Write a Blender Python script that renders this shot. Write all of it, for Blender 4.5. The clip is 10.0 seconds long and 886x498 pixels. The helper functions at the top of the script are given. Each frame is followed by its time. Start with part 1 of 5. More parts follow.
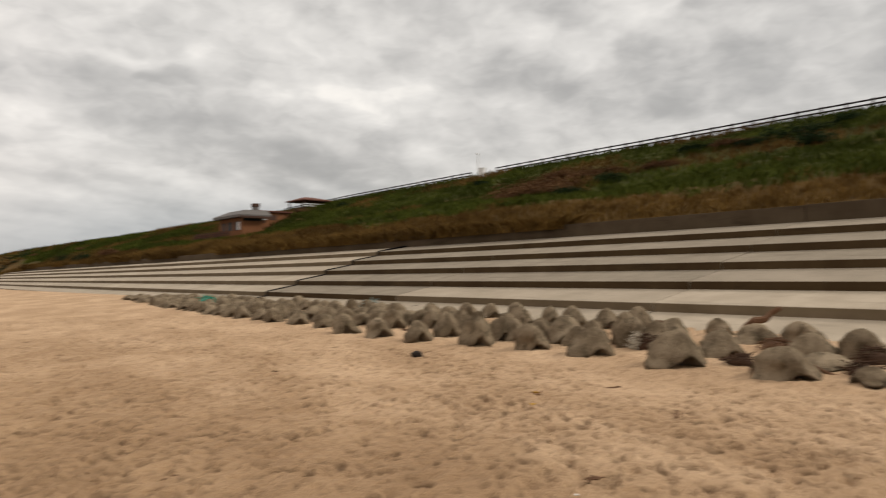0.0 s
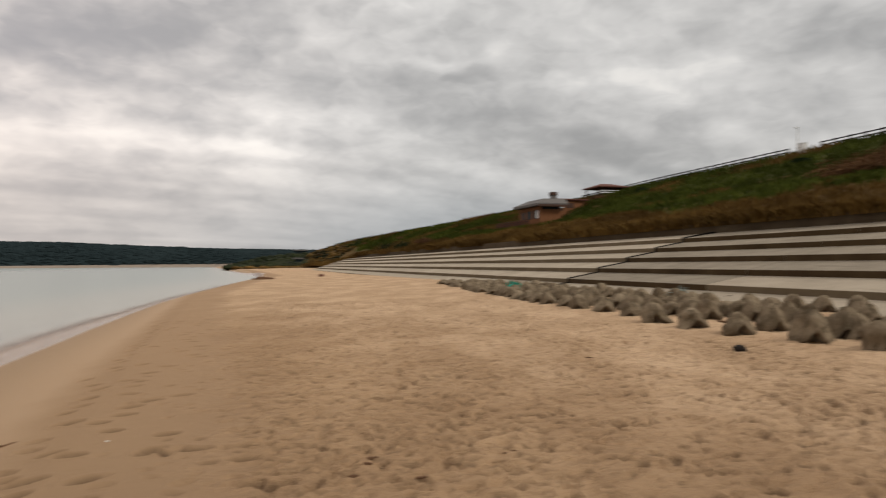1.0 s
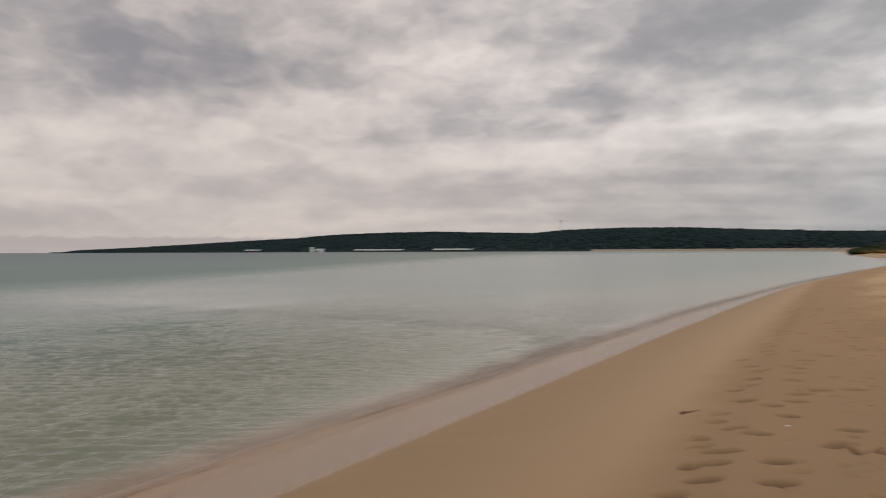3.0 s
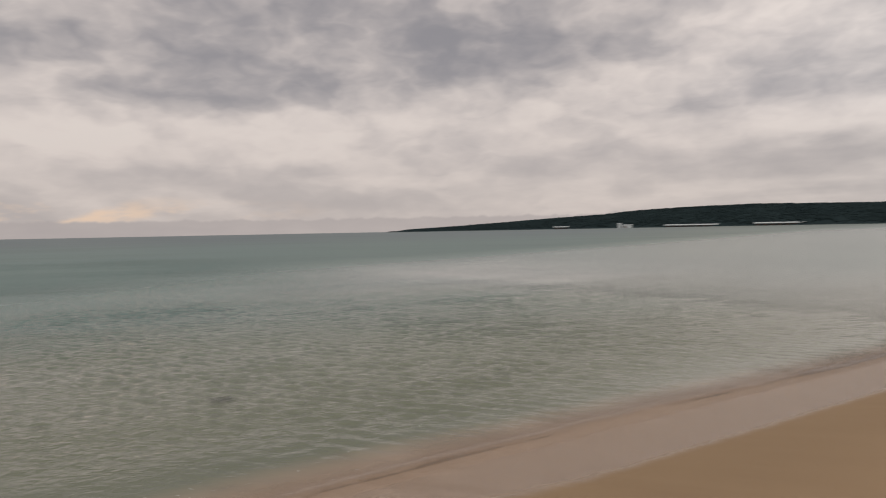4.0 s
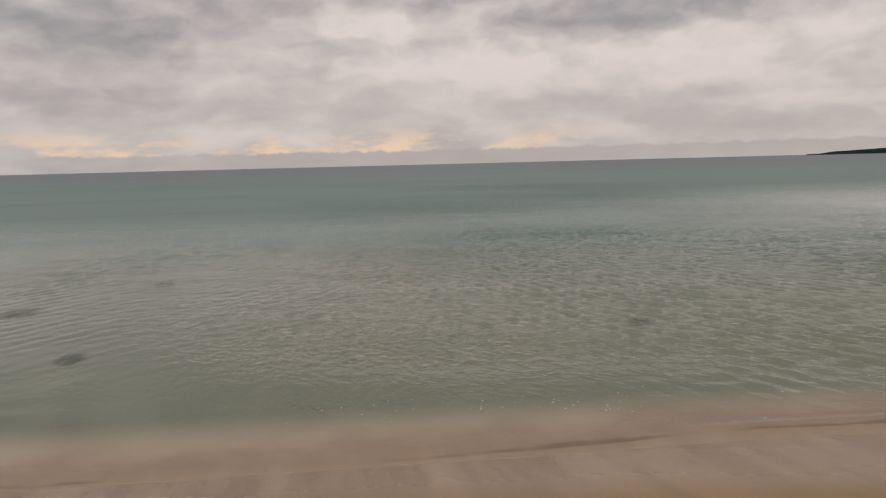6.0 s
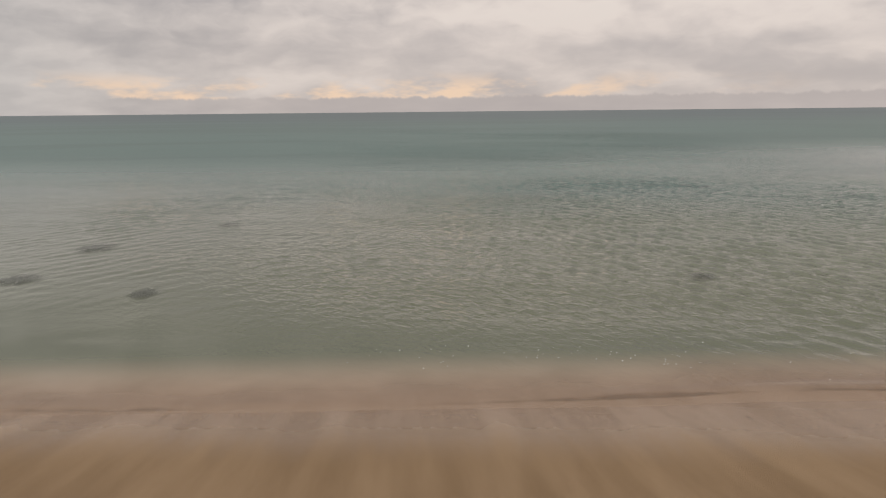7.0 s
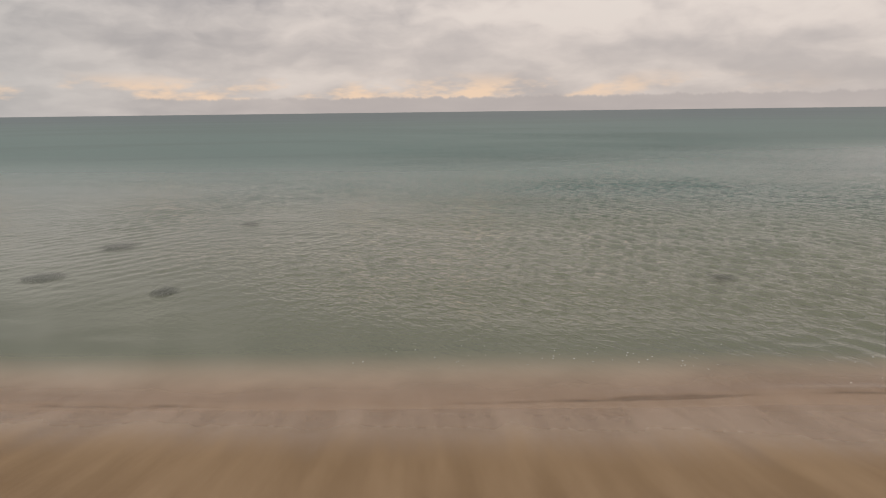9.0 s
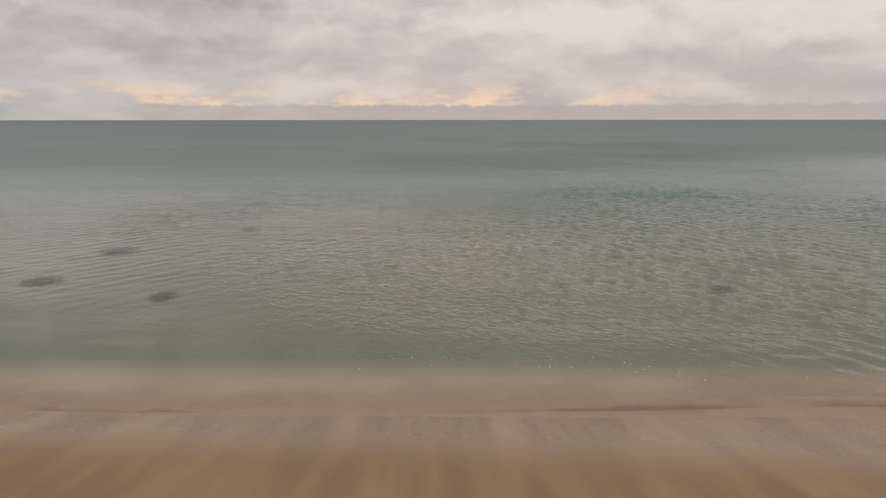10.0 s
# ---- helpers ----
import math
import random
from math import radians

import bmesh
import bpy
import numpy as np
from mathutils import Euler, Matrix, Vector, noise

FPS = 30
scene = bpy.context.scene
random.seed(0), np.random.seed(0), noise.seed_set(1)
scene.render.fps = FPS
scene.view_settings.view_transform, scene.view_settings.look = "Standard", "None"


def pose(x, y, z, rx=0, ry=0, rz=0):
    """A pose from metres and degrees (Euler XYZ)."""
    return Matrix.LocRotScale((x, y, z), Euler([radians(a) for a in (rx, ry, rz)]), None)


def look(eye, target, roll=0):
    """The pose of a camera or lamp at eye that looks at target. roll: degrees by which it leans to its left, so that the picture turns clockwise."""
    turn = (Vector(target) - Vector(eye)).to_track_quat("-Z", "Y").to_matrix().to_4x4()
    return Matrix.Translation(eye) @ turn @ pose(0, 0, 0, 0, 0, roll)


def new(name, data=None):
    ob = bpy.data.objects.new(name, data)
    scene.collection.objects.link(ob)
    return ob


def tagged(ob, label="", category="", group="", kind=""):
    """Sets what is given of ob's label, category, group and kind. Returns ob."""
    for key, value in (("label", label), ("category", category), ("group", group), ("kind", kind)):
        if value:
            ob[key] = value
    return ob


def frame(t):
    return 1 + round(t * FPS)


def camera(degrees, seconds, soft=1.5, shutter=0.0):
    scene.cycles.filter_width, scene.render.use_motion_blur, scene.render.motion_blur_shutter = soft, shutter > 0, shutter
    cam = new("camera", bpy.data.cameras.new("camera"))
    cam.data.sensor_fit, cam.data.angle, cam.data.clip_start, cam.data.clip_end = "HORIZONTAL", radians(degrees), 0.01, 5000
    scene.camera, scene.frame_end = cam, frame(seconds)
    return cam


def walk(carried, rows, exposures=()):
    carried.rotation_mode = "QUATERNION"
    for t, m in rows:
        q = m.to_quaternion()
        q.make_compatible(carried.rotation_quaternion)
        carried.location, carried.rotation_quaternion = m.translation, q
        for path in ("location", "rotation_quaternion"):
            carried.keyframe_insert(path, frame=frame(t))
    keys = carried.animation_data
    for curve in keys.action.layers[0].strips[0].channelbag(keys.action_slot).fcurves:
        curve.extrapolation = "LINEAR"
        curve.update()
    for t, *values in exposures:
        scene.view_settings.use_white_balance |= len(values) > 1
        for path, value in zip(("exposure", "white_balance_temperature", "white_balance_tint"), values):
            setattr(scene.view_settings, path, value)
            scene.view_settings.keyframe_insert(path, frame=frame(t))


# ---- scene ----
# The place: X points inland from the sea, Y along the shore, z up; the camera turns on the dry sand at the origin.
cam = camera(64.7, 10.0, soft=1.1, shutter=0.4)
PATH = [
    (0.0, 0.404, 0.499, -39.0, 1.96, 0.77), (0.5, 0.291, 0.587, -26.81, 1.33, 0.56), (1.0, 0.170, 0.648, -15.16, 1.18, 0.46),
    (1.5, 0.029, 0.685, -2.30, 1.03, 0.65), (2.0, -0.101, 0.691, 9.41, 1.10, 0.89), (2.2, -0.145, 0.688, 13.82, 1.05, 0.77),
    (3.3, -0.404, 0.588, 39.79, -0.33, 0.30), (3.5, -0.447, 0.555, 44.96, -0.65, 0.46), (4.0, -0.531, 0.464, 57.06, -1.50, 1.10),
    (4.5, -0.582, 0.380, 67.05, -2.43, 1.01), (5.0, -0.608, 0.317, 74.30, -3.59, 0.60), (5.5, -0.625, 0.247, 81.99, -5.11, 1.35),
    (6.0, -0.630, 0.185, 88.86, -6.95, 1.45), (6.2, -0.630, 0.170, 90.74, -7.95, 0.90), (7.3, -0.626, 0.160, 94.44, -11.76, 0.37),
    (7.5, -0.625, 0.159, 95.03, -12.06, 0.12), (8.0, -0.623, 0.160, 96.19, -12.51, 0.30), (8.5, -0.622, 0.176, 96.09, -12.03, 0.95),
    (9.0, -0.622, 0.198, 95.43, -11.11, 0.69), (9.5, -0.621, 0.211, 95.51, -10.62, 0.20), (10.0, -0.619, 0.224, 95.63, -10.48, 0.05),
]
EYE = 1.5
walk(cam, [(t, pose(x, y, EYE, 90 + pitch, roll, yaw)) for t, x, y, yaw, pitch, roll in PATH],
     exposures=[(0.0, 0.33, 6650, 10), (0.5, 0.20, 6600, 10), (1.0, 0.09, 6500, 10), (2.0, -0.17, 6350, 10), (3.5, -0.27, 6330, 10), (6.0, -0.24, 6380, 9.5), (7.3, -0.12, 6390, 9.3), (8.0, -0.11, 6390, 9.2), (9.0, -0.14, 6400, 9.1), (10.0, -0.13, 6400, 9)])


# ---- node helpers ----
class Nodes:
    """Short ways to write node trees: every method gives back an output socket."""

    def __init__(self, tree):
        self.tree = tree
        self.tree.nodes.clear()

    def node(self, kind, **settings):
        made = self.tree.nodes.new(kind)
        for key, value in settings.items():
            if key == "operation":
                made.operation = value
            elif key == "blend_type":
                made.blend_type = value
            elif key == "data_type":
                made.data_type = value
            elif key == "sky_type":
                made.sky_type = value
        return made

    def put(self, socket, value):
        if isinstance(value, bpy.types.NodeSocket):
            self.tree.links.new(value, socket)
        elif value is not None:
            socket.default_value = value

    def math(self, operation, a, b=None, c=None, clamp=False):
        n = self.node("ShaderNodeMath", operation=operation)
        n.use_clamp = clamp
        for i, v in enumerate((a, b, c)):
            self.put(n.inputs[i], v)
        return n.outputs[0]

    def add(self, a, b):
        return self.math("ADD", a, b)

    def sub(self, a, b):
        return self.math("SUBTRACT", a, b)

    def mul(self, a, b):
        return self.math("MULTIPLY", a, b)

    def div(self, a, b):
        return self.math("DIVIDE", a, b)

    def step(self, value, low, high, to_low=0.0, to_high=1.0, smooth=True):
        n = self.node("ShaderNodeMapRange")
        n.interpolation_type = "SMOOTHSTEP" if smooth else "LINEAR"
        n.clamp = True
        for i, v in enumerate((value, low, high, to_low, to_high)):
            self.put(n.inputs[i], v)
        return n.outputs[0]

    def mix(self, factor, a, b, blend="MIX"):
        n = self.node("ShaderNodeMix", data_type="RGBA", blend_type=blend)
        n.clamp_factor = True
        self.put(n.inputs[0], factor)
        self.put(n.inputs[6], (*a, 1) if isinstance(a, tuple) else a)
        self.put(n.inputs[7], (*b, 1) if isinstance(b, tuple) else b)
        return n.outputs[2]

    def split(self, vector):
        n = self.node("ShaderNodeSeparateXYZ")
        self.put(n.inputs[0], vector)
        return n.outputs

    def join(self, x, y, z):
        n = self.node("ShaderNodeCombineXYZ")
        for i, v in enumerate((x, y, z)):
            self.put(n.inputs[i], v)
        return n.outputs[0]

    def scaled(self, vector, scale, turn=0.0):
        n = self.node("ShaderNodeMapping")
        self.put(n.inputs[0], vector)
        n.vector_type = "TEXTURE"
        n.inputs[2].default_value = (0, 0, radians(turn))
        n.inputs[3].default_value = tuple(1.0 / s for s in scale)
        return n.outputs[0]

    def noise(self, vector, scale, detail=4.0, rough=0.55, warp=0.0):
        n = self.node("ShaderNodeTexNoise")
        self.put(n.inputs["Vector"], vector)
        for key, v in (("Scale", scale), ("Detail", detail), ("Roughness", rough), ("Distortion", warp)):
            n.inputs[key].default_value = v
        return n.outputs[0]

    def place(self):
        return self.node("ShaderNodeNewGeometry").outputs["Position"]

    def chance(self):
        return self.node("ShaderNodeObjectInfo").outputs["Random"]

    def island(self):
        return self.node("ShaderNodeNewGeometry").outputs["Random Per Island"]

    def bump(self, height, strength=0.4, distance=0.02, after=None):
        n = self.node("ShaderNodeBump")
        n.inputs["Strength"].default_value = strength
        n.inputs["Distance"].default_value = distance
        self.put(n.inputs["Height"], height)
        if after is not None:
            self.put(n.inputs["Normal"], after)
        return n.outputs[0]

    def surface(self, colour, rough=0.9, normal=None, metal=0.0, alpha=None, ior=None, gloss=None):
        n = self.node("ShaderNodeBsdfPrincipled")
        self.put(n.inputs["Base Color"], (*colour, 1) if isinstance(colour, tuple) else colour)
        self.put(n.inputs["Roughness"], rough)
        self.put(n.inputs["Metallic"], metal)
        self.put(n.inputs["Alpha"], alpha)
        self.put(n.inputs["IOR"], ior)
        self.put(n.inputs["Specular IOR Level"], gloss)
        self.put(n.inputs["Normal"], normal)
        out = self.node("ShaderNodeOutputMaterial")
        self.tree.links.new(n.outputs[0], out.inputs[0])


def material(name):
    m = bpy.data.materials.new(name)
    m.use_nodes = True
    return m, Nodes(m.node_tree)


# ---- light: an overcast sky, the sun diffused by cloud, a bright rim low over the sea ----
SUN_TURN, SUN_HEIGHT = -125.0, 36.0
world = bpy.data.worlds.new("overcast_sky")
scene.world = world
world.use_nodes = True
w = Nodes(world.node_tree)
way = w.node("ShaderNodeTexCoord").outputs["Generated"]
wx, wy, wz = w.split(way)
up = w.math("MAXIMUM", wz, 0.0)
turn = w.math("ARCTAN2", wx, wy)
lift = w.math("POWER", w.add(up, 0.01), 0.75)


def pushed(vector, by, amount):
    """A direction pushed aside by a noise, so that cloud edges curl."""
    n = w.node("ShaderNodeVectorMath", operation="MULTIPLY_ADD")
    w.put(n.inputs[0], by)
    n.inputs[1].default_value = (amount, amount, 0.0)
    w.put(n.inputs[2], vector)
    return n.outputs[0]


curl = w.node("ShaderNodeTexNoise")
w.put(curl.inputs["Vector"], w.join(w.mul(turn, 15.0), w.mul(up, 30.0), 0.0))
curl.inputs["Scale"].default_value, curl.inputs["Detail"].default_value, curl.inputs["Roughness"].default_value = 1.0, 2.5, 0.5
curl = curl.outputs[1]
deep = w.noise(pushed(w.join(w.mul(turn, 2.0), w.mul(lift, 6.0), 0.0), curl, 0.25), 1.0, 1.0, 0.5)
deck = w.add(up, 0.13)
along = w.div(w.add(w.mul(wx, 0.906), w.mul(wy, 0.423)), deck)
across = w.div(w.sub(w.mul(wy, 0.906), w.mul(wx, 0.423)), deck)
rolls = w.noise(pushed(w.join(w.mul(along, 0.55), w.mul(across, 1.6), 3.0), curl, 0.4), 1.0, 2.0, 0.5)
heaps = w.noise(pushed(w.join(w.mul(turn, 4.6), w.mul(lift, 11.0), 3.0), curl, 0.75), 1.0, 2.0, 0.5)
landward = w.step(turn, -0.95, -0.35)
rolls = w.add(w.mul(rolls, landward), w.mul(heaps, w.sub(1.0, landward)))
puffs = w.noise(pushed(w.join(w.mul(turn, 11.0), w.mul(lift, 20.0), 7.0), curl, 0.7), 1.0, 4.0, 0.55)
cloud = w.add(w.add(w.mul(deep, 0.22), w.mul(rolls, 0.44)), w.mul(puffs, 0.34))
# the cloud deck lies thicker overhead, and thins out low over the sea
seaside = w.step(w.add(w.mul(wx, -0.90), w.mul(wy, 0.36)), 0.2, 0.9)
thinner = w.sub(w.mul(w.step(up, 0.05, 0.13), w.step(up, 0.13, 0.26, 1.0, 0.0)), 0.40)
cloud = w.add(cloud, w.mul(w.mul(thinner, seaside), 0.07))
# where the larger gaps and the thicker masses of the deck stand: turn and height in degrees, half breadth, half height
GAPS = [(-36.5, 7.2, 7.5, 2.0), (-30.2, 16.2, 2.4, 1.1), (-19.6, 9.0, 7.1, 1.2), (0.6, 6.4, 7.1, 0.7), (-2.5, 9.2, 5.7, 0.7), (-67.5, 8.3, 7.0, 1.7), (-55.2, 6.5, 4.3, 1.2), (-34.5, 15.3, 4.5, 1.3),
        (-21.5, 7.6, 5.2, 1.1), (-87.0, 6.9, 8.0, 1.2), (-99.2, 8.4, 5.7, 0.7), (-60.0, 4.4, 4.8, 1.1), (-96.8, 10.7, 4.3, 0.7), (41.4, 18.8, 5.2, 1.2), (28.9, 14.4, 8.1, 0.8), (14.9, 16.2, 5.2, 0.7), (0.1, 9.3, 3.8, 0.6), (10.0, 14.5, 6.0, 1.6), (50.0, 17.0, 9.0, 3.0)]
MASSES = [(-10.0, 16.8, 8.0, 3.0), (-17.7, 12.1, 7.1, 1.0), (-30.7, 4.8, 9.5, 1.0), (-4.0, 5.4, 7.1, 0.7), (-55.5, 12.0, 9.5, 3.0), (-26.3, 11.2, 10.5, 1.3), (-76.0, 13.8, 12.0, 3.0), (-23.5, 4.6, 9.0, 1.1),
          (-49.7, 5.5, 3.8, 1.0), (-68.2, 4.7, 5.7, 0.7), (-76.5, 9.9, 5.5, 0.9), (-93.4, 6.2, 5.2, 0.7), (-111.4, 9.0, 9.5, 1.9), (-95.0, 5.0, 4.8, 0.7), (-120.4, 5.5, 9.5, 1.2), (34.4, 16.7, 6.2, 0.7), (21.0, 15.1, 7.1, 0.9),
          (44.6, 15.1, 6.2, 1.0), (35.2, 11.4, 7.1, 1.2)]
spot = w.node("ShaderNodeVectorMath", operation="MULTIPLY_ADD")
w.put(spot.inputs[0], curl)
spot.inputs[1].default_value = (8.0, 2.6, 0.0)
w.put(spot.inputs[2], w.join(w.sub(w.mul(turn, 57.3), 4.0), w.sub(w.mul(w.math("ARCSINE", up), 57.3), 1.3), 0.0))
masses = 0.0
for places, amount in ((GAPS, 0.078), (MASSES, -0.062)):
    for at, high, broad, tall in places:
        near = w.node("ShaderNodeVectorMath", operation="MULTIPLY_ADD")
        w.put(near.inputs[0], spot.outputs[0])
        near.inputs[1].default_value = (1 / broad, 1 / tall, 0.0)
        near.inputs[2].default_value = (-at / broad, -high / tall, 0.0)
        square = w.node("ShaderNodeVectorMath", operation="DOT_PRODUCT")
        w.put(square.inputs[0], near.outputs[0])
        w.put(square.inputs[1], near.outputs[0])
        masses = w.math("MULTIPLY_ADD", w.math("POWER", 0.37, square.outputs["Value"]), amount, masses)
cloud = w.add(cloud, masses)
wisps = w.noise(pushed(w.join(w.mul(turn, 26.0), w.mul(lift, 40.0), 11.0), curl, 0.8), 1.0, 3.0, 0.55)
cloud = w.add(cloud, w.mul(w.sub(wisps, 0.5), 0.08))
light = w.step(cloud, 0.31, 0.70)
# how far a direction lies towards the sunset over the sea
seaward = w.add(w.mul(wx, -0.90), w.mul(wy, 0.36))
sunset = w.step(seaward, 0.05, 0.95)
dark_cloud = w.mix(sunset, (0.33, 0.325, 0.318), (0.362, 0.337, 0.345))
pale_cloud = w.mix(sunset, (0.74, 0.722, 0.695), (0.98, 0.850, 0.762))
clouds = w.mix(light, dark_cloud, pale_cloud)
clouds = w.mix(w.step(cloud, 0.57, 0.74, 0.0, 0.7), clouds, w.mix(sunset, (0.92, 0.88, 0.82), (0.90, 0.80, 0.72)))
# thin blue-grey haze low over the land, peach light low over the sea
haze = w.mul(w.step(up, 0.02, 0.15, 1.0, 0.0), w.sub(1.0, sunset))
clouds = w.mix(w.mul(haze, 0.8), clouds, (0.345, 0.37, 0.395))
veil = w.mul(w.step(up, 0.06, 0.20, 1.0, 0.0), sunset)
clouds = w.mix(w.mul(veil, 0.5), clouds, (0.80, 0.685, 0.62))
rim = w.noise(w.join(w.mul(turn, 9.0), w.mul(up, 26.0), 0.0), 1.0, 4.0, 0.6)
bank_top = w.add(0.019, w.mul(w.sub(w.noise(w.join(w.mul(turn, 30.0), 0.0, 0.0), 1.0, 4.0, 0.6), 0.5), 0.020))
over_bank = w.step(w.sub(up, bank_top), -0.0015, 0.0025)
glow = w.mul(w.mul(over_bank, w.step(up, 0.028, 0.058, 1.0, 0.0)), w.mul(w.step(rim, 0.45, 0.63), w.step(w.add(w.mul(wx, -0.951), w.mul(wy, -0.309)), 0.72, 0.97)))
clouds = w.mix(w.mul(glow, 1.0), clouds, (1.0, 0.73, 0.53))
bank = w.mul(w.sub(1.0, over_bank), w.step(seaward, 0.55, 0.85))
clouds = w.mix(w.mul(bank, 0.7), clouds, (0.52, 0.455, 0.435))
# the deck is thinner along the head of the bay
gap = w.mul(w.step(turn, -0.85, -0.4), w.mul(w.step(turn, 0.0, 0.4, 1.0, 0.0), w.step(up, 0.08, 0.18)))
clouds = w.mix(1.0, clouds, w.join(*[w.add(1.0, w.mul(gap, 0.20))] * 3), "MULTIPLY")
# an overcast sky grows brighter towards its top
clouds = w.mix(1.0, clouds, w.join(*[w.step(up, 0.33, 0.95, 1.0, 2.1)] * 3), "MULTIPLY")
sky = w.node("ShaderNodeTexSky", sky_type="NISHITA")
sky.sun_disc, sky.sun_elevation, sky.sun_rotation = False, radians(SUN_HEIGHT), radians(-SUN_TURN)
thin = w.mix(1.0, sky.outputs[0], (0.05, 0.05, 0.05), "MULTIPLY")
clouds = w.mix(0.92, thin, clouds)
back = w.node("ShaderNodeBackground")
w.put(back.inputs[0], clouds)
back.inputs[1].default_value = 1.0
w.tree.links.new(back.outputs[0], w.node("ShaderNodeOutputWorld").inputs[0])

sun = new("sun", bpy.data.lights.new("sun", "SUN"))
sun.data.energy, sun.data.angle, sun.data.color = 1.5, radians(12), (1.0, 0.94, 0.86)
a, e = radians(SUN_TURN), radians(SUN_HEIGHT)
sun.matrix_world = look((-math.sin(a) * math.cos(e) * 50, math.cos(a) * math.cos(e) * 50, math.sin(e) * 50), (0, 0, 0))


# ---- shapes ----
TABLE = np.random.RandomState(4).rand(256, 256)


def lattice(x, y):
    """Smooth noise from 0 to 1 over arrays of places."""
    x, y = np.broadcast_arrays(np.asarray(x, float), np.asarray(y, float))
    i, j = np.floor(x).astype(int), np.floor(y).astype(int)
    u, v = x - i, y - j
    u, v = u * u * (3 - 2 * u), v * v * (3 - 2 * v)
    i0, i1, j0, j1 = i % 256, (i + 1) % 256, j % 256, (j + 1) % 256
    return (TABLE[i0, j0] * (1 - u) + TABLE[i1, j0] * u) * (1 - v) + (TABLE[i0, j1] * (1 - u) + TABLE[i1, j1] * u) * v


def layers(x, y, size, count=4, fall=0.5):
    total, weight, amount = 0.0, 0.0, 1.0
    for k in range(count):
        total = total + amount * lattice(x / size + 17.3 * k, y / size + 9.1 * k)
        weight, amount, size = weight + amount, amount * fall, size / 2.03
    return total / weight


def spread(centre_low, centre_high, fine_step, low, high, growth=1.09, before_growth=None):
    """Coordinates with fine steps in the middle and ever wider ones outside."""
    middle = list(np.arange(centre_low, centre_high, fine_step))
    step_size, at, after = fine_step, centre_high, []
    while at < high:
        after.append(at)
        step_size *= growth
        at += step_size
    after.append(high)
    step_size, at, before = fine_step, centre_low, []
    while True:
        step_size *= before_growth or growth
        at -= step_size
        if at <= low:
            break
        before.append(at)
    before.append(low)
    return np.array(before[::-1] + middle + after)


def sheet(name, X, Y, Z, mat, smooth=True, parent=None):
    """A grid of points as one mesh."""
    rows, cols = X.shape
    me = bpy.data.meshes.new(name)
    me.vertices.add(rows * cols)
    me.vertices.foreach_set("co", np.stack([X, Y, Z], -1).reshape(-1).astype(np.float32))
    k = np.arange((rows - 1) * (cols - 1))
    r, c = k // (cols - 1), k % (cols - 1)
    a0 = r * cols + c
    quads = np.stack([a0, a0 + 1, a0 + cols + 1, a0 + cols], -1)
    me.loops.add(quads.size)
    me.loops.foreach_set("vertex_index", quads.reshape(-1).astype(np.int32))
    me.polygons.add(len(quads))
    me.polygons.foreach_set("loop_start", np.arange(0, quads.size, 4, dtype=np.int32))
    me.polygons.foreach_set("use_smooth", np.full(len(quads), smooth))
    me.update(calc_edges=True)
    me.materials.append(mat)
    ob = new(name, me)
    ob.parent = parent
    return ob


def finish(bm, name, mat, parent=None, label="", smooth=False):
    me = bpy.data.meshes.new(name)
    bm.normal_update()
    if smooth:
        for fc in bm.faces:
            fc.smooth = True
    bm.to_mesh(me)
    bm.free()
    for m in mat if isinstance(mat, (list, tuple)) else [mat]:
        me.materials.append(m)
    ob = new(name, me)
    ob.parent = parent
    return tagged(ob, label)


def part(name, bm, mat, parent, label="", smooth=False):
    return finish(bm, name, mat, parent, label, smooth)


def box(bm, lo, hi, bevel=0.0):
    made = bmesh.ops.create_cube(bm, size=1.0)["verts"]
    for v in made:
        v.co = Vector([lo[i] + (v.co[i] + 0.5) * (hi[i] - lo[i]) for i in range(3)])
    if bevel:
        edges = {ed for v in made for ed in v.link_edges}
        bmesh.ops.bevel(bm, geom=list(edges), offset=bevel, segments=2, affect="EDGES", profile=0.6)
    return bm


def boxed(lo, hi, bevel=0.0):
    return box(bmesh.new(), lo, hi, bevel)


def tube(bm, p, q, r0, r1, sides=8):
    p, q = Vector(p), Vector(q)
    d = q - p
    m = Matrix.Translation((p + q) / 2) @ d.to_track_quat("Z", "Y").to_matrix().to_4x4()
    bmesh.ops.create_cone(bm, cap_ends=True, segments=sides, radius1=r0, radius2=r1, depth=d.length, matrix=m)
    return bm


def soup(name, verts, faces, mat, parent=None, smooth=False):
    me = bpy.data.meshes.new(name)
    me.from_pydata(verts, [], faces)
    if smooth:
        me.polygons.foreach_set("use_smooth", np.full(len(me.polygons), True))
    me.update()
    me.materials.append(mat)
    ob = new(name, me)
    ob.parent = parent
    return ob


# ---- materials ----
SHORE_Y = [-4900, -40, -4, 0, 3.5, 8, 15, 24, 34, 50, 77, 105, 130, 200, 4900]
SHORE_X = [-5.6, -5.4, -5.35, -5.62, -5.85, -5.92, -5.98, -5.9, -5.6, -5.0, -2.7, 0.3, 1.6, -4.0, -300]
# the swash runs up a little over a metre of the beach face, and leaves a shining film
FILM_Y = [-4900, -4, 0, 4, 9, 14, 22, 34, 60, 4900]
FILM_W = [1.05, 1.05, 1.08, 1.38, 1.40, 1.38, 1.30, 1.0, 0.7, 0.5]


def shore(y):
    return np.interp(y, SHORE_Y, SHORE_X)


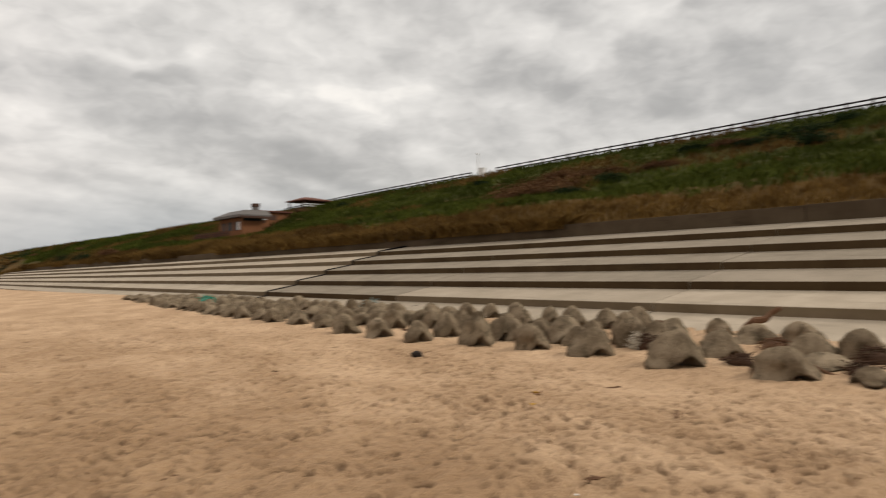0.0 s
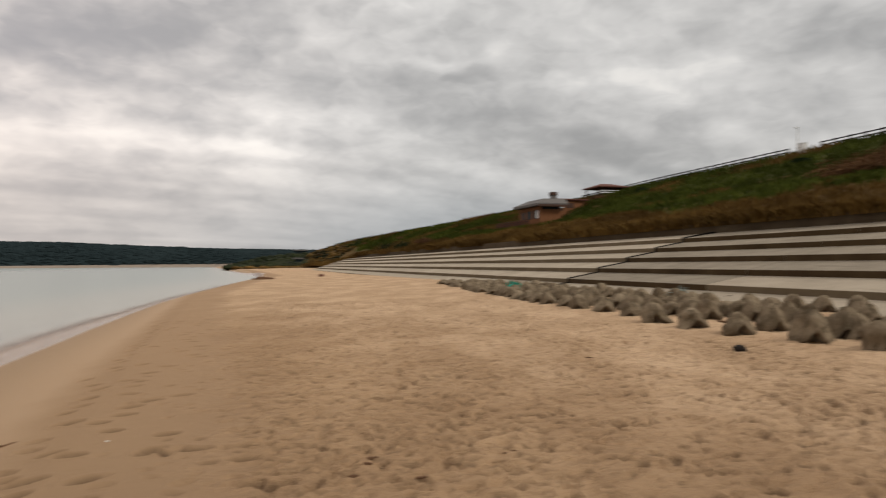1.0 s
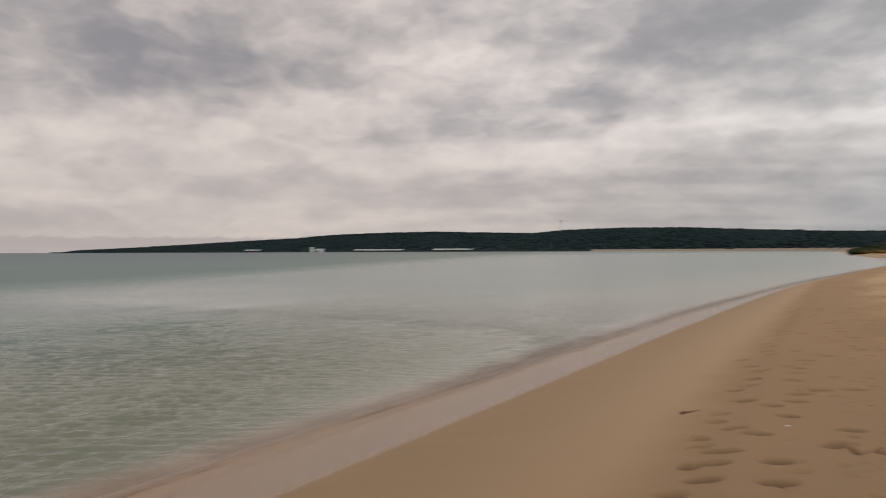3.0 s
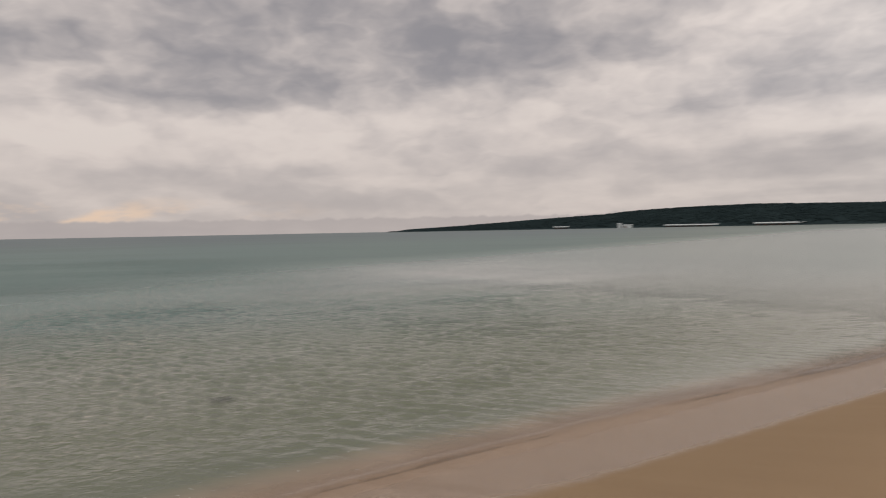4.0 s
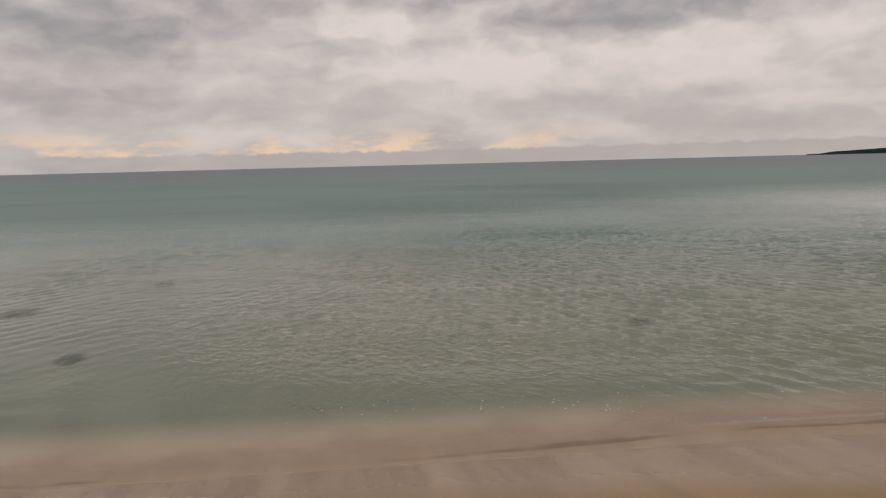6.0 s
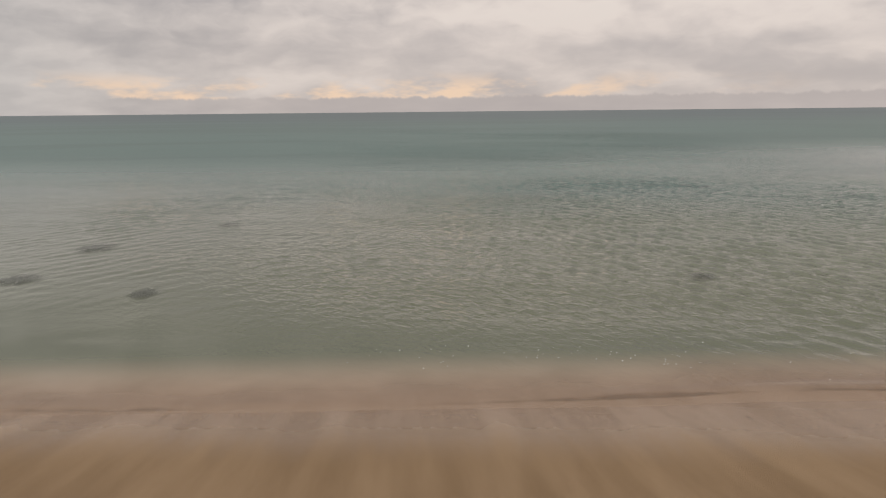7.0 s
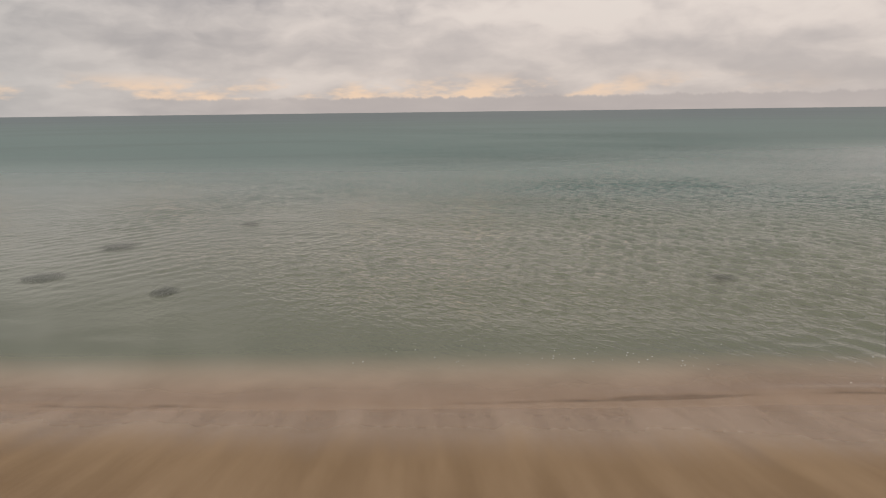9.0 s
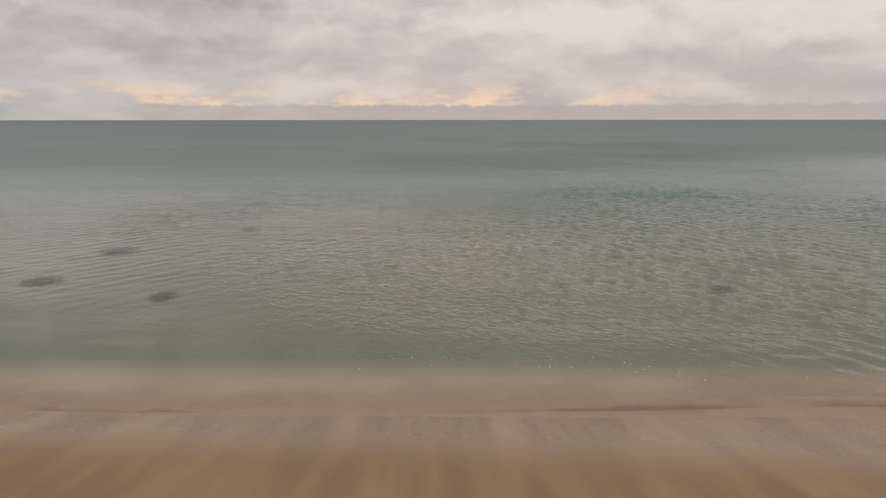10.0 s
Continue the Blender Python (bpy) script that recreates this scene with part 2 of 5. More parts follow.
m_sand, n = material("beach_sand")
pl = n.place()
px, py, pz = n.split(pl)
film_at = n.node("ShaderNodeAttribute")
film_at.attribute_name = "over_film"
edge_at = n.node("ShaderNodeAttribute")
edge_at.attribute_name = "over_edge"
inland_by = edge_at.outputs["Fac"]
grain = n.noise(pl, 900.0, 2.0)
fleck = n.noise(pl, 140.0, 3.0, 0.7)
patch = n.noise(n.scaled(pl, (1.0, 0.45, 1.0), -20), 0.62, 5.0, 0.6)
lump = n.add(n.add(n.mul(n.noise(n.scaled(pl, (0.6, 1.2, 1.0), 8), 20.0, 4.0, 0.6), 0.95), n.mul(n.noise(n.scaled(pl, (0.6, 1.0, 1.0)), 7.5, 3.0, 0.55), 1.1)), n.mul(n.noise(n.scaled(pl, (0.5, 1.0, 1.0)), 2.6, 2.0, 0.5), 1.2))
sand = n.mix(n.step(patch, 0.35, 0.68), (0.330, 0.208, 0.116), (0.412, 0.268, 0.152))
# wind-blown sand further from the sea is dry and pale
blown = n.step(n.add(n.add(px, n.mul(py, 0.25)), n.mul(n.sub(patch, 0.5), 9.0)), 3.4, 9.4)
sand = n.mix(blown, sand, n.mix(n.step(patch, 0.4, 0.65), (0.425, 0.282, 0.166), (0.525, 0.360, 0.222)))
sand = n.mix(n.step(fleck, 0.64, 0.72), sand, (0.50, 0.38, 0.26))
sand = n.mix(n.step(n.noise(pl, 55.0, 2.0), 0.66, 0.74), sand, (0.22, 0.15, 0.10))
# feet have turned up darker, still moist sand here and there
turned = n.add(n.mul(n.noise(n.scaled(pl, (0.55, 1.2, 1.0), 10), 5.0, 4.0, 0.68), 0.55), n.mul(n.noise(n.scaled(pl, (0.45, 1.3, 1.0), 6), 15.0, 3.0, 0.6), 0.45))
sand = n.mix(n.mul(n.step(turned, 0.49, 0.58, 0.0, 0.70), n.step(patch, 0.30, 0.55, 1.0, 0.45)), sand, (0.262, 0.165, 0.093))
# the strip along the top of the beach face stays damp and smooth
ragged_edge = n.add(inland_by, n.mul(n.sub(n.noise(pl, 1.1, 4.0, 0.65), 0.5), 1.3))
strip = n.step(ragged_edge, 1.0, 2.1, 1.0, 0.0)
sand = n.mix(n.mul(strip, 0.85), sand, (0.285, 0.183, 0.105))
# the beach face is damp throughout, and shines where the last wave drained off
streak = n.noise(n.scaled(pl, (0.35, 3.2, 1.0), 8), 1.0, 4.0, 0.6)
fine_streak = n.noise(n.scaled(pl, (0.6, 9.0, 1.0), 4), 1.0, 3.0, 0.6)
damp = n.step(n.add(inland_by, n.mul(n.sub(n.noise(pl, 0.9, 4.0, 0.6), 0.5), 0.5)), -0.7, 0.05, 1.0, 0.0)
wet = n.mix(n.add(0.5, n.mul(n.sub(n.step(streak, 0.25, 0.75), 0.5), n.step(py, 2.0, 5.0, 1.0, 0.2))), (0.245, 0.156, 0.084), (0.340, 0.226, 0.131))
# the upper face is coloured lighter for the light its seaward slope catches
wet = n.mix(n.step(inland_by, -2.4, -0.2), wet, (0.372, 0.244, 0.141))
sand = n.mix(damp, sand, wet)
# trodden hollows are coloured darker on their inside
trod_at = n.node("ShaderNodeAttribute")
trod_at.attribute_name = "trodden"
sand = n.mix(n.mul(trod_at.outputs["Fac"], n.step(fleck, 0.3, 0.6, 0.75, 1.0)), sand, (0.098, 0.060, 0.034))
run_up = n.add(n.add(film_at.outputs["Fac"], n.mul(n.sub(streak, 0.5), n.step(py, 2.0, 5.0, 0.8, 0.15))), n.mul(n.sub(fine_streak, 0.5), n.step(py, 2.0, 5.0, 0.22, 0.08)))
soaked = n.step(run_up, n.step(py, 1.0, 5.0, -0.85, -0.14), n.step(py, 1.0, 5.0, 0.28, 0.10), 1.0, 0.0)
sand = n.mix(soaked, sand, n.mix(n.add(0.5, n.mul(n.sub(n.step(streak, 0.3, 0.7), 0.5), n.step(py, 2.0, 5.0, 1.0, 0.3))), (0.285, 0.196, 0.135), (0.390, 0.283, 0.210)))
rough = n.sub(n.sub(0.95, n.mul(damp, 0.25)), n.mul(soaked, n.add(0.42, n.mul(streak, 0.20))))
hill = n.add(n.mul(lump, n.mul(n.sub(1.0, damp), n.sub(1.0, n.mul(strip, 0.85)))), n.mul(n.add(grain, fleck), 0.05))
n.surface(sand, rough, n.bump(hill, 1.0, 0.06), ior=1.4, gloss=n.add(0.12, n.add(n.mul(damp, 0.08), n.mul(soaked, 0.42))))

m_water, n = material("sea_water")
pl = n.place()
px, py, pz = n.split(pl)
ed = n.node("ShaderNodeAttribute")
ed.attribute_name = "edge_distance"
out = ed.outputs["Fac"]
wander = n.sub(n.noise(n.scaled(pl, (1.0, 0.4, 1.0)), 0.12, 3.0), 0.5)
depth = n.mul(out, n.add(1.0, n.mul(wander, 1.2)))
tone = n.mix(n.step(depth, 0.12, 1.35), (0.43, 0.296, 0.204), (0.090, 0.099, 0.054))
north_by = n.div(n.add(n.add(py, 1.5), n.mul(px, 0.36)), n.add(out, 10.0))
# bay water is coloured paler, for its shallow bottom and for reflected sky
bay = n.math("MAXIMUM", n.mul(n.step(north_by, 0.22, 1.25), n.step(out, 0.05, 1.2)), n.mul(n.step(north_by, -0.14, 0.14, 0.0, 0.20), n.step(out, 2.0, 4.5)))
tone = n.mix(n.mul(bay, n.step(out, 120.0, 500.0, 0.92, 0.1)), tone, n.mix(n.step(out, 2.0, 14.0), (0.280, 0.268, 0.214), (0.190, 0.220, 0.184)))
ragged = n.add(out, n.mul(n.sub(n.noise(n.scaled(pl, (1.0, 0.5, 1.0)), 2.0, 4.0, 0.55), 0.5), 0.08))
patchy = n.noise(n.scaled(pl, (1.0, 0.30, 1.0)), 1.3, 4.0, 0.6)
ridge_part = n.mul(n.step(py, 8.5, 10.5), n.step(py, 14.5, 16.5, 1.0, 0.0))
patchy = n.add(patchy, n.mul(ridge_part, 0.14))
patchy = n.sub(patchy, n.step(py, 3.0, 6.0, 0.035, 0.0))
broad = n.add(n.step(patchy, 0.40, 0.66, 0.04, 0.14), n.mul(ridge_part, 0.12))
# dark edge line: stirred silt, and the wave lip's shade put into colour
silt_and_lip_shade = n.mul(n.mul(n.step(ragged, 0.02, 0.04), n.sub(1.0, n.step(n.div(ragged, broad), 0.5, 1.0))), n.step(patchy, 0.38, 0.60, 0.15, 1.0))
tone = n.mix(n.mul(silt_and_lip_shade, 0.9), tone, (0.125, 0.074, 0.040))
tone = n.mix(n.mul(n.step(depth, 3.0, 24.0), n.step(bay, 0.0, 1.0, 1.0, 0.25)), tone, (0.092, 0.146, 0.132))
tone = n.mix(n.mul(n.step(depth, 25.0, 300.0), n.step(bay, 0.0, 1.0, 1.0, 0.4)), tone, (0.074, 0.104, 0.111))
bx, by_ = n.add(px, 0.5), n.sub(py, 0.3)
away = n.math("LOGARITHM", n.add(n.math("SQRT", n.add(n.mul(bx, bx), n.mul(by_, by_))), 1.0), 2.718)
paws = n.noise(n.join(n.mul(away, 4.5), n.mul(n.math("ARCTAN2", by_, n.mul(bx, -1.0)), 1.6), 0.0), 1.0, 4.0, 0.55, 0.4)
tone = n.mix(n.mul(n.step(paws, 0.44, 0.68, 0.0, 0.35), n.step(out, 10.0, 40.0)), tone, (0.045, 0.080, 0.068))
calm = n.noise(n.scaled(pl, (0.06, 0.03, 1.0), -30), 1.0, 4.0, 0.6)
rip = n.noise(n.scaled(pl, (1.0, 0.60, 1.0), -60), 12.0, 3.0, 0.55, 0.5)
rip2 = n.noise(n.scaled(pl, (1.0, 0.65, 1.0), -38), 4.8, 3.0, 0.5, 0.5)
# wavelets thrown back by the beach spread out in arcs
ax, ay = n.add(px, 3.2), n.add(py, 0.6)
ring = n.math("SQRT", n.add(n.mul(ax, ax), n.mul(ay, ay)))
fan = n.math("ARCTAN2", ay, n.mul(ax, -1.0))
sway = n.noise(pl, 0.7, 2.0)
arcs = n.noise(n.join(n.add(n.mul(ring, 6.5), n.mul(sway, 3.5)), n.mul(fan, 30.0), 0.0), 1.0, 3.0, 0.55, 0.5)
arcs = n.sub(1.0, n.math("ABSOLUTE", n.sub(n.mul(arcs, 2.6), 1.3)))
arcs = n.mul(arcs, n.mul(n.step(ring, 9.0, 16.0), n.step(ring, 20.0, 45.0, 0.5, 0.0)))
swell = n.noise(n.scaled(pl, (1.0, 0.22, 1.0), -8), 0.5, 2.0, 0.5)
waves = n.add(n.add(n.add(n.mul(rip, 0.30), n.mul(rip2, n.math("MAXIMUM", n.step(ring, 9.0, 20.0, 0.15, 0.75), n.step(py, 6.0, 17.0, 0.15, 0.75)))), arcs), n.mul(swell, n.step(py, 5.0, 22.0, 0.8, 0.05)))
breeze = n.add(calm, n.math("MINIMUM", n.mul(n.div(n.add(py, 1.0), n.add(out, 6.0)), 0.42), 0.16))
strength = n.mul(n.step(breeze, 0.36, 0.70, 0.12, 0.95), n.step(n.add(out, n.mul(n.math("MINIMUM", py, 12.0), 0.15)), 0.9, 5.0, 0.06, 1.0))
strength = n.mul(n.mul(strength, n.step(ring, 35.0, 120.0, 1.0, 0.2)), n.step(py, 9.0, 20.0, 1.0, 0.12))
nb = n.node("ShaderNodeBump")
n.put(nb.inputs["Strength"], strength)
nb.inputs["Distance"].default_value = 0.24
n.put(nb.inputs["Height"], waves)
clear = n.step(n.add(out, n.mul(n.sub(n.noise(pl, 1.2, 3.0), 0.5), 0.6)), 0.0, 1.0, 0.45, 1.0)
clear = n.math("MAXIMUM", clear, n.mul(silt_and_lip_shade, 0.8))
open_sea = n.sub(out, n.add(n.mul(n.math("MAXIMUM", py, 0.0), 0.42), n.mul(n.math("MINIMUM", n.math("MAXIMUM", py, 0.0), 14.0), 0.55)))
far = n.math("MAXIMUM", n.step(open_sea, 4.0, 38.0, 0.05, 0.42), n.math("MAXIMUM", n.step(out, 25.0, 180.0, 0.06, 0.36), n.step(py, 10.0, 40.0, 0.05, 0.22)))
n.surface(tone, far, nb.outputs[0], alpha=clear, ior=1.36, gloss=n.step(open_sea, 3.0, 20.0, 0.95, 0.30))


def concrete(name, low, high, stain, amount):
    m, n = material(name)
    pl = n.place()
    tone = n.mix(n.step(n.noise(pl, 0.7, 6.0, 0.65), 0.3, 0.7), low, high)
    tone = n.mix(n.mul(n.step(n.noise(n.scaled(pl, (2.0, 0.35, 2.0)), 1.4, 5.0, 0.7), 0.52, 0.75), amount), tone, stain)
    tone = n.mix(n.step(n.chance(), 0.0, 1.0, 0.0, 0.35, False), tone, tuple(c * 0.72 for c in low))
    pits = n.noise(pl, 30.0, 5.0, 0.65)
    tone = n.mix(n.step(pits, 0.62, 0.72, 0.0, 0.5), tone, stain)
    n.surface(tone, 0.92, n.bump(pits, 0.5, 0.012), gloss=0.12)
    return m


m_tread = concrete("weathered_concrete", (0.200, 0.165, 0.120), (0.270, 0.226, 0.168), (0.108, 0.086, 0.060), 0.7)
m_pale = concrete("pale_concrete", (0.300, 0.247, 0.180), (0.390, 0.324, 0.242), (0.20, 0.165, 0.12), 0.6)
m_mid = concrete("greyed_concrete", (0.245, 0.202, 0.148), (0.325, 0.270, 0.202), (0.15, 0.122, 0.088), 0.6)
# riser colours hold their stains and also the shade on the upright faces
m_riser = concrete("algae_and_shade_concrete", (0.050, 0.030, 0.013), (0.080, 0.053, 0.025), (0.028, 0.018, 0.008), 0.8)
m_riser_pale = concrete("sand_and_shade_concrete", (0.125, 0.093, 0.056), (0.17, 0.13, 0.083), (0.08, 0.06, 0.036), 0.6)
m_wall = concrete("dark_old_concrete", (0.064, 0.045, 0.027), (0.088, 0.065, 0.041), (0.036, 0.025, 0.014), 0.8)
m_block, n = material("grey_tetrapod_concrete")
pl = n.place()
tone = n.mix(n.step(n.noise(pl, 2.2, 6.0, 0.65), 0.32, 0.66), (0.092, 0.066, 0.040), (0.275, 0.212, 0.14))
tone = n.mix(n.step(n.noise(n.scaled(pl, (1.0, 1.0, 0.5)), 5.0, 5.0, 0.7), 0.50, 0.64, 0.0, 0.8), tone, (0.055, 0.041, 0.024))
tone = n.mix(n.step(n.noise(pl, 13.0, 4.0, 0.7), 0.60, 0.70, 0.0, 0.5), tone, (0.28, 0.23, 0.165))
tone = n.mix(n.step(n.chance(), 0.0, 1.0, 0.0, 0.45, False), tone, (0.112, 0.080, 0.049))
n.surface(tone, 0.95, n.bump(n.add(n.noise(pl, 22.0, 5.0, 0.7), n.mul(n.noise(pl, 6.0, 4.0, 0.6), 2.0)), 0.8, 0.03), gloss=0.08)


def plain(name, colour, rough=0.8, vary=0.25, size=3.0, metal=0.0, grain_size=40.0):
    m, n = material(name)
    pl = n.place()
    tone = n.mix(n.noise(pl, size, 5.0, 0.6), tuple(c * (1 - vary) for c in colour), tuple(c * (1 + vary) for c in colour))
    n.surface(tone, rough, n.bump(n.noise(pl, grain_size, 4.0), 0.35, 0.01), metal, gloss=0.5 if rough < 0.5 else 0.15)
    return m


m_joint = plain("black_joint_filler", (0.007, 0.006, 0.005), 1.0)
m_brick = plain("brown_brick", (0.205, 0.088, 0.040), 0.9, 0.2, 2.0)
m_roof = plain("grey_roofing", (0.135, 0.122, 0.112), 0.7, 0.15, 0.8)
m_red_roof = plain("red_brown_roofing", (0.115, 0.045, 0.030), 0.8, 0.2, 1.5)
m_wood_dark = plain("dark_timber", (0.075, 0.042, 0.030), 0.85, 0.3, 4.0)
m_rail = plain("weathered_fence_timber", (0.022, 0.017, 0.014), 0.9, 0.3, 3.0)
m_white = plain("white_paint", (0.74, 0.73, 0.70), 0.6, 0.06)
m_glass = plain("window_glass", (0.030, 0.030, 0.030), 0.5, 0.1)
m_rock, n = material("weed_under_water")
own_box = n.node("ShaderNodeTexCoord").outputs["Generated"]
rx, ry, rz = n.split(own_box)
rx, ry = n.sub(rx, 0.5), n.sub(ry, 0.5)
middle = n.math("SQRT", n.add(n.mul(rx, rx), n.mul(ry, ry)))
weed = n.noise(n.scaled(n.place(), (1.0, 0.6, 1.0), -30), 7.0, 4.0, 0.6)
thick = n.step(n.add(middle, n.mul(n.sub(weed, 0.5), 0.75)), 0.06, 0.46, 0.46, 0.0)
n.surface(n.mix(weed, (0.030, 0.036, 0.028), (0.060, 0.066, 0.050)), 0.35, n.bump(weed, 0.6, 0.05), alpha=thick, gloss=0.4)
m_board = plain("red_brown_boards", (0.115, 0.045, 0.032), 0.85, 0.3, 3.0)
m_drift = plain("driftwood", (0.125, 0.066, 0.036), 0.9, 0.5, 9.0)
m_weed = plain("dark_dry_seaweed", (0.060, 0.032, 0.018), 0.9, 0.4, 14.0)
m_teal = plain("teal_fishing_net", (0.01, 0.22, 0.15), 0.7, 0.25, 20.0)
m_net = plain("pale_blue_fishing_net", (0.20, 0.25, 0.23), 0.8, 0.25, 20.0)
m_scrap = plain("bleached_rope_and_wood", (0.40, 0.35, 0.27), 0.9, 0.3, 12.0)
m_black = plain("black_wet_stone", (0.020, 0.015, 0.012), 0.95, 0.4, 12.0)
m_shed = plain("pale_grey_cladding", (0.44, 0.45, 0.45), 0.7, 0.08)
m_yellow = plain("dry_yellow_leaf", (0.46, 0.27, 0.035), 0.7, 0.3, 30.0)
m_foam = plain("sea_foam", (0.75, 0.75, 0.72), 0.6, 0.05)

m_soil, n = material("bank_turf")
pl = n.place()
px, py, pz = n.split(pl)
green = n.mix(n.step(n.noise(n.scaled(pl, (1.0, 0.5, 1.0)), 0.30, 5.0, 0.65), 0.35, 0.65), (0.043, 0.046, 0.012), (0.080, 0.080, 0.024))
straw = n.mix(n.noise(pl, 1.2, 5.0, 0.7), (0.085, 0.050, 0.018), (0.145, 0.089, 0.032))
edge = n.add(px, n.mul(n.sub(n.noise(n.scaled(pl, (1.0, 0.35, 1.0)), 0.25, 5.0, 0.65), 0.5), 16.0))
edge = n.sub(edge, n.step(py, 140.0, 210.0, 0.0, 5.0))
dry = n.step(edge, 29.5, 32.5, 1.0, 0.0)
dry = n.math("MAXIMUM", dry, n.step(n.noise(n.scaled(pl, (1.0, 0.45, 1.0)), 0.16, 4.0, 0.6), 0.56, 0.66, 0.0, 0.8))
dry = n.math("MAXIMUM", dry, n.step(py, 170.0, 260.0, 0.0, 0.35))
turf = n.mix(dry, green, straw)
n.surface(turf, 0.95, n.bump(n.noise(pl, 5.0, 6.0, 0.7), 0.9, 0.25), gloss=0.05)


def leafy(name, low, high, rough=0.8):
    m, n = material(name)
    tone = n.mix(n.island(), low, high)
    tone = n.mix(n.step(n.noise(n.place(), 0.5, 4.0), 0.35, 0.65, 0.0, 0.6), tone, tuple(c * 0.6 for c in low))
    tone = n.mix(n.step(n.noise(n.scaled(n.place(), (1.0, 0.4, 1.0)), 0.17, 4.0, 0.6), 0.42, 0.60, 0.0, 0.75), tone, tuple(c * 0.5 for c in low))
    n.surface(tone, rough, gloss=0.05)
    return m


m_grass = leafy("green_grass", (0.052, 0.068, 0.008), (0.092, 0.104, 0.016))
m_straw = leafy("dry_grass", (0.122, 0.068, 0.018), (0.190, 0.110, 0.030))
m_shrub = leafy("dark_shrub_leaves", (0.014, 0.026, 0.008), (0.032, 0.052, 0.016))
m_rust = leafy("rust_brown_shrub", (0.115, 0.056, 0.024), (0.170, 0.090, 0.040))
# the blue in this wood colour stands in for distance haze
m_wood, n = material("far_wood_with_haze")
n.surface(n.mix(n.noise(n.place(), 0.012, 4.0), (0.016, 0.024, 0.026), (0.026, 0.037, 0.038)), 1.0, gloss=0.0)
m_scrub = leafy("coastal_scrub", (0.016, 0.021, 0.008), (0.038, 0.041, 0.016))
# the same haze blue, put into the ground colour
m_hill, n = material("hill_ground_with_haze")
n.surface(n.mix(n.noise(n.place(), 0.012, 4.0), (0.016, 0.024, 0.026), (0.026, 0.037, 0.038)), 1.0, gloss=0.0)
m_far_sand = plain("far_beach_sand", (0.24, 0.19, 0.145), 0.95, 0.15, 0.05)

# ---- ground: one sheet of sand from the sea floor to the embankment ----
BERM_Y = [-4900, 0, 5, 10, 15, 40, 77, 101, 200, 4900]
BERM_X = [-1.35, -1.4, -1.45, -1.75, -2.0, -2.9, -0.2, 2.5, -1.0, -296]


def ground_height(x, y):
    s = shore(y)
    b = np.interp(y, BERM_Y, BERM_X)
    e = x - s
    t = np.clip(e / (b - s), 0, 1)
    face = -0.70 + 0.66 * (0.35 * t + 0.65 * (1 - (1 - t) ** 1.5) * t ** 0.15)
    under = np.interp(-e, [0, 1.5, 4, 10, 30, 100, 600], [-0.70, -0.86, -1.05, -1.5, -2.3, -4.0, -7.0])
    dry = np.interp(x - b, [0, 0.25, 0.7, 3, 9.5, 12, 16, 400], [-0.04, -0.005, 0.0, 0.0, 0.02, 0.12, 0.24, 0.30])
    return np.where(e < 0, under, np.where(e < b - s, face, dry)), (x - b)


gx = spread(-1.9, 8.2, 0.026, -4900, 4900, 1.04, 1.06)
gy = spread(-2.2, 14.5, 0.028, -4900, 4900, 1.018, 1.10)
GX, GY = np.meshgrid(gx, gy)
GZ, inland = ground_height(GX, GY)
churn = np.clip((inland - 1.5 + 2.4 * (layers(GX, GY, 1.1, 3) - 0.5)) / 1.4, 0.06, 1) * np.clip((inland + 0.1) / 0.3, 0, 1) * np.clip((70 - np.abs(GY)) / 40, 0, 1)
GZ = GZ + churn * (0.030 * (layers(GX * 0.8, GY, 0.16, 2) - 0.5) + 0.060 * (layers(GX * 0.7, GY, 0.42, 2) - 0.5) + 0.05 * (layers(GX + 40, GY, 1.5, 2) - 0.5) + 0.08 * (layers(GX, GY + 90, 5.0, 2) - 0.5))
rng = np.random.RandomState(11)
TROD = np.zeros_like(GZ)


def dent(x, y, along, across, turn, deep, steep=2.2, darken=0.0):
    """One soft hollow, longer one way, with sand pushed up round it; its inside can be coloured darker."""
    i0, i1 = np.searchsorted(gx, [x - 0.6, x + 0.6])
    j0, j1 = np.searchsorted(gy, [y - 0.6, y + 0.6])
    if i1 - i0 < 3 or j1 - j0 < 3:
        return
    dx, dy = GX[j0:j1, i0:i1] - x, GY[j0:j1, i0:i1] - y
    c, s = math.cos(turn), math.sin(turn)
    q = ((dx * s + dy * c) / along) ** 2 + ((dx * c - dy * s) / across) ** 2
    GZ[j0:j1, i0:i1] += -deep * np.exp(-q ** steep) + 0.15 * deep * np.exp(-((np.sqrt(q) - 1.45) / 0.35) ** 2)
    TROD[j0:j1, i0:i1] = np.maximum(TROD[j0:j1, i0:i1], darken * np.exp(-q ** steep))


# trampled hollows all over the dry sand, along several lines of walkers
for k in range(26000):
    y = -1.9 + 30.0 * rng.rand() ** 1.15
    x = np.interp(y, BERM_Y, BERM_X) + 0.5 + 10.8 * rng.rand()
    busy = layers(np.array([x]), np.array([y * 0.6]), 1.9, 2)[0] * np.interp(x, [-0.9, 0.0, 0.7, 1.6, 6.0, 8.5], [0.10, 0.12, 0.55, 1.05, 1.0, 0.45])
    if rng.rand() > 1.3 * busy - 0.02:
        continue
    size = rng.uniform(0.5, 1.05)
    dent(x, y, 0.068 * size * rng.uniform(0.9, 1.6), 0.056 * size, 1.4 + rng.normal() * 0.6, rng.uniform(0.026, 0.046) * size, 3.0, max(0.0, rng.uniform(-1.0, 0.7)))
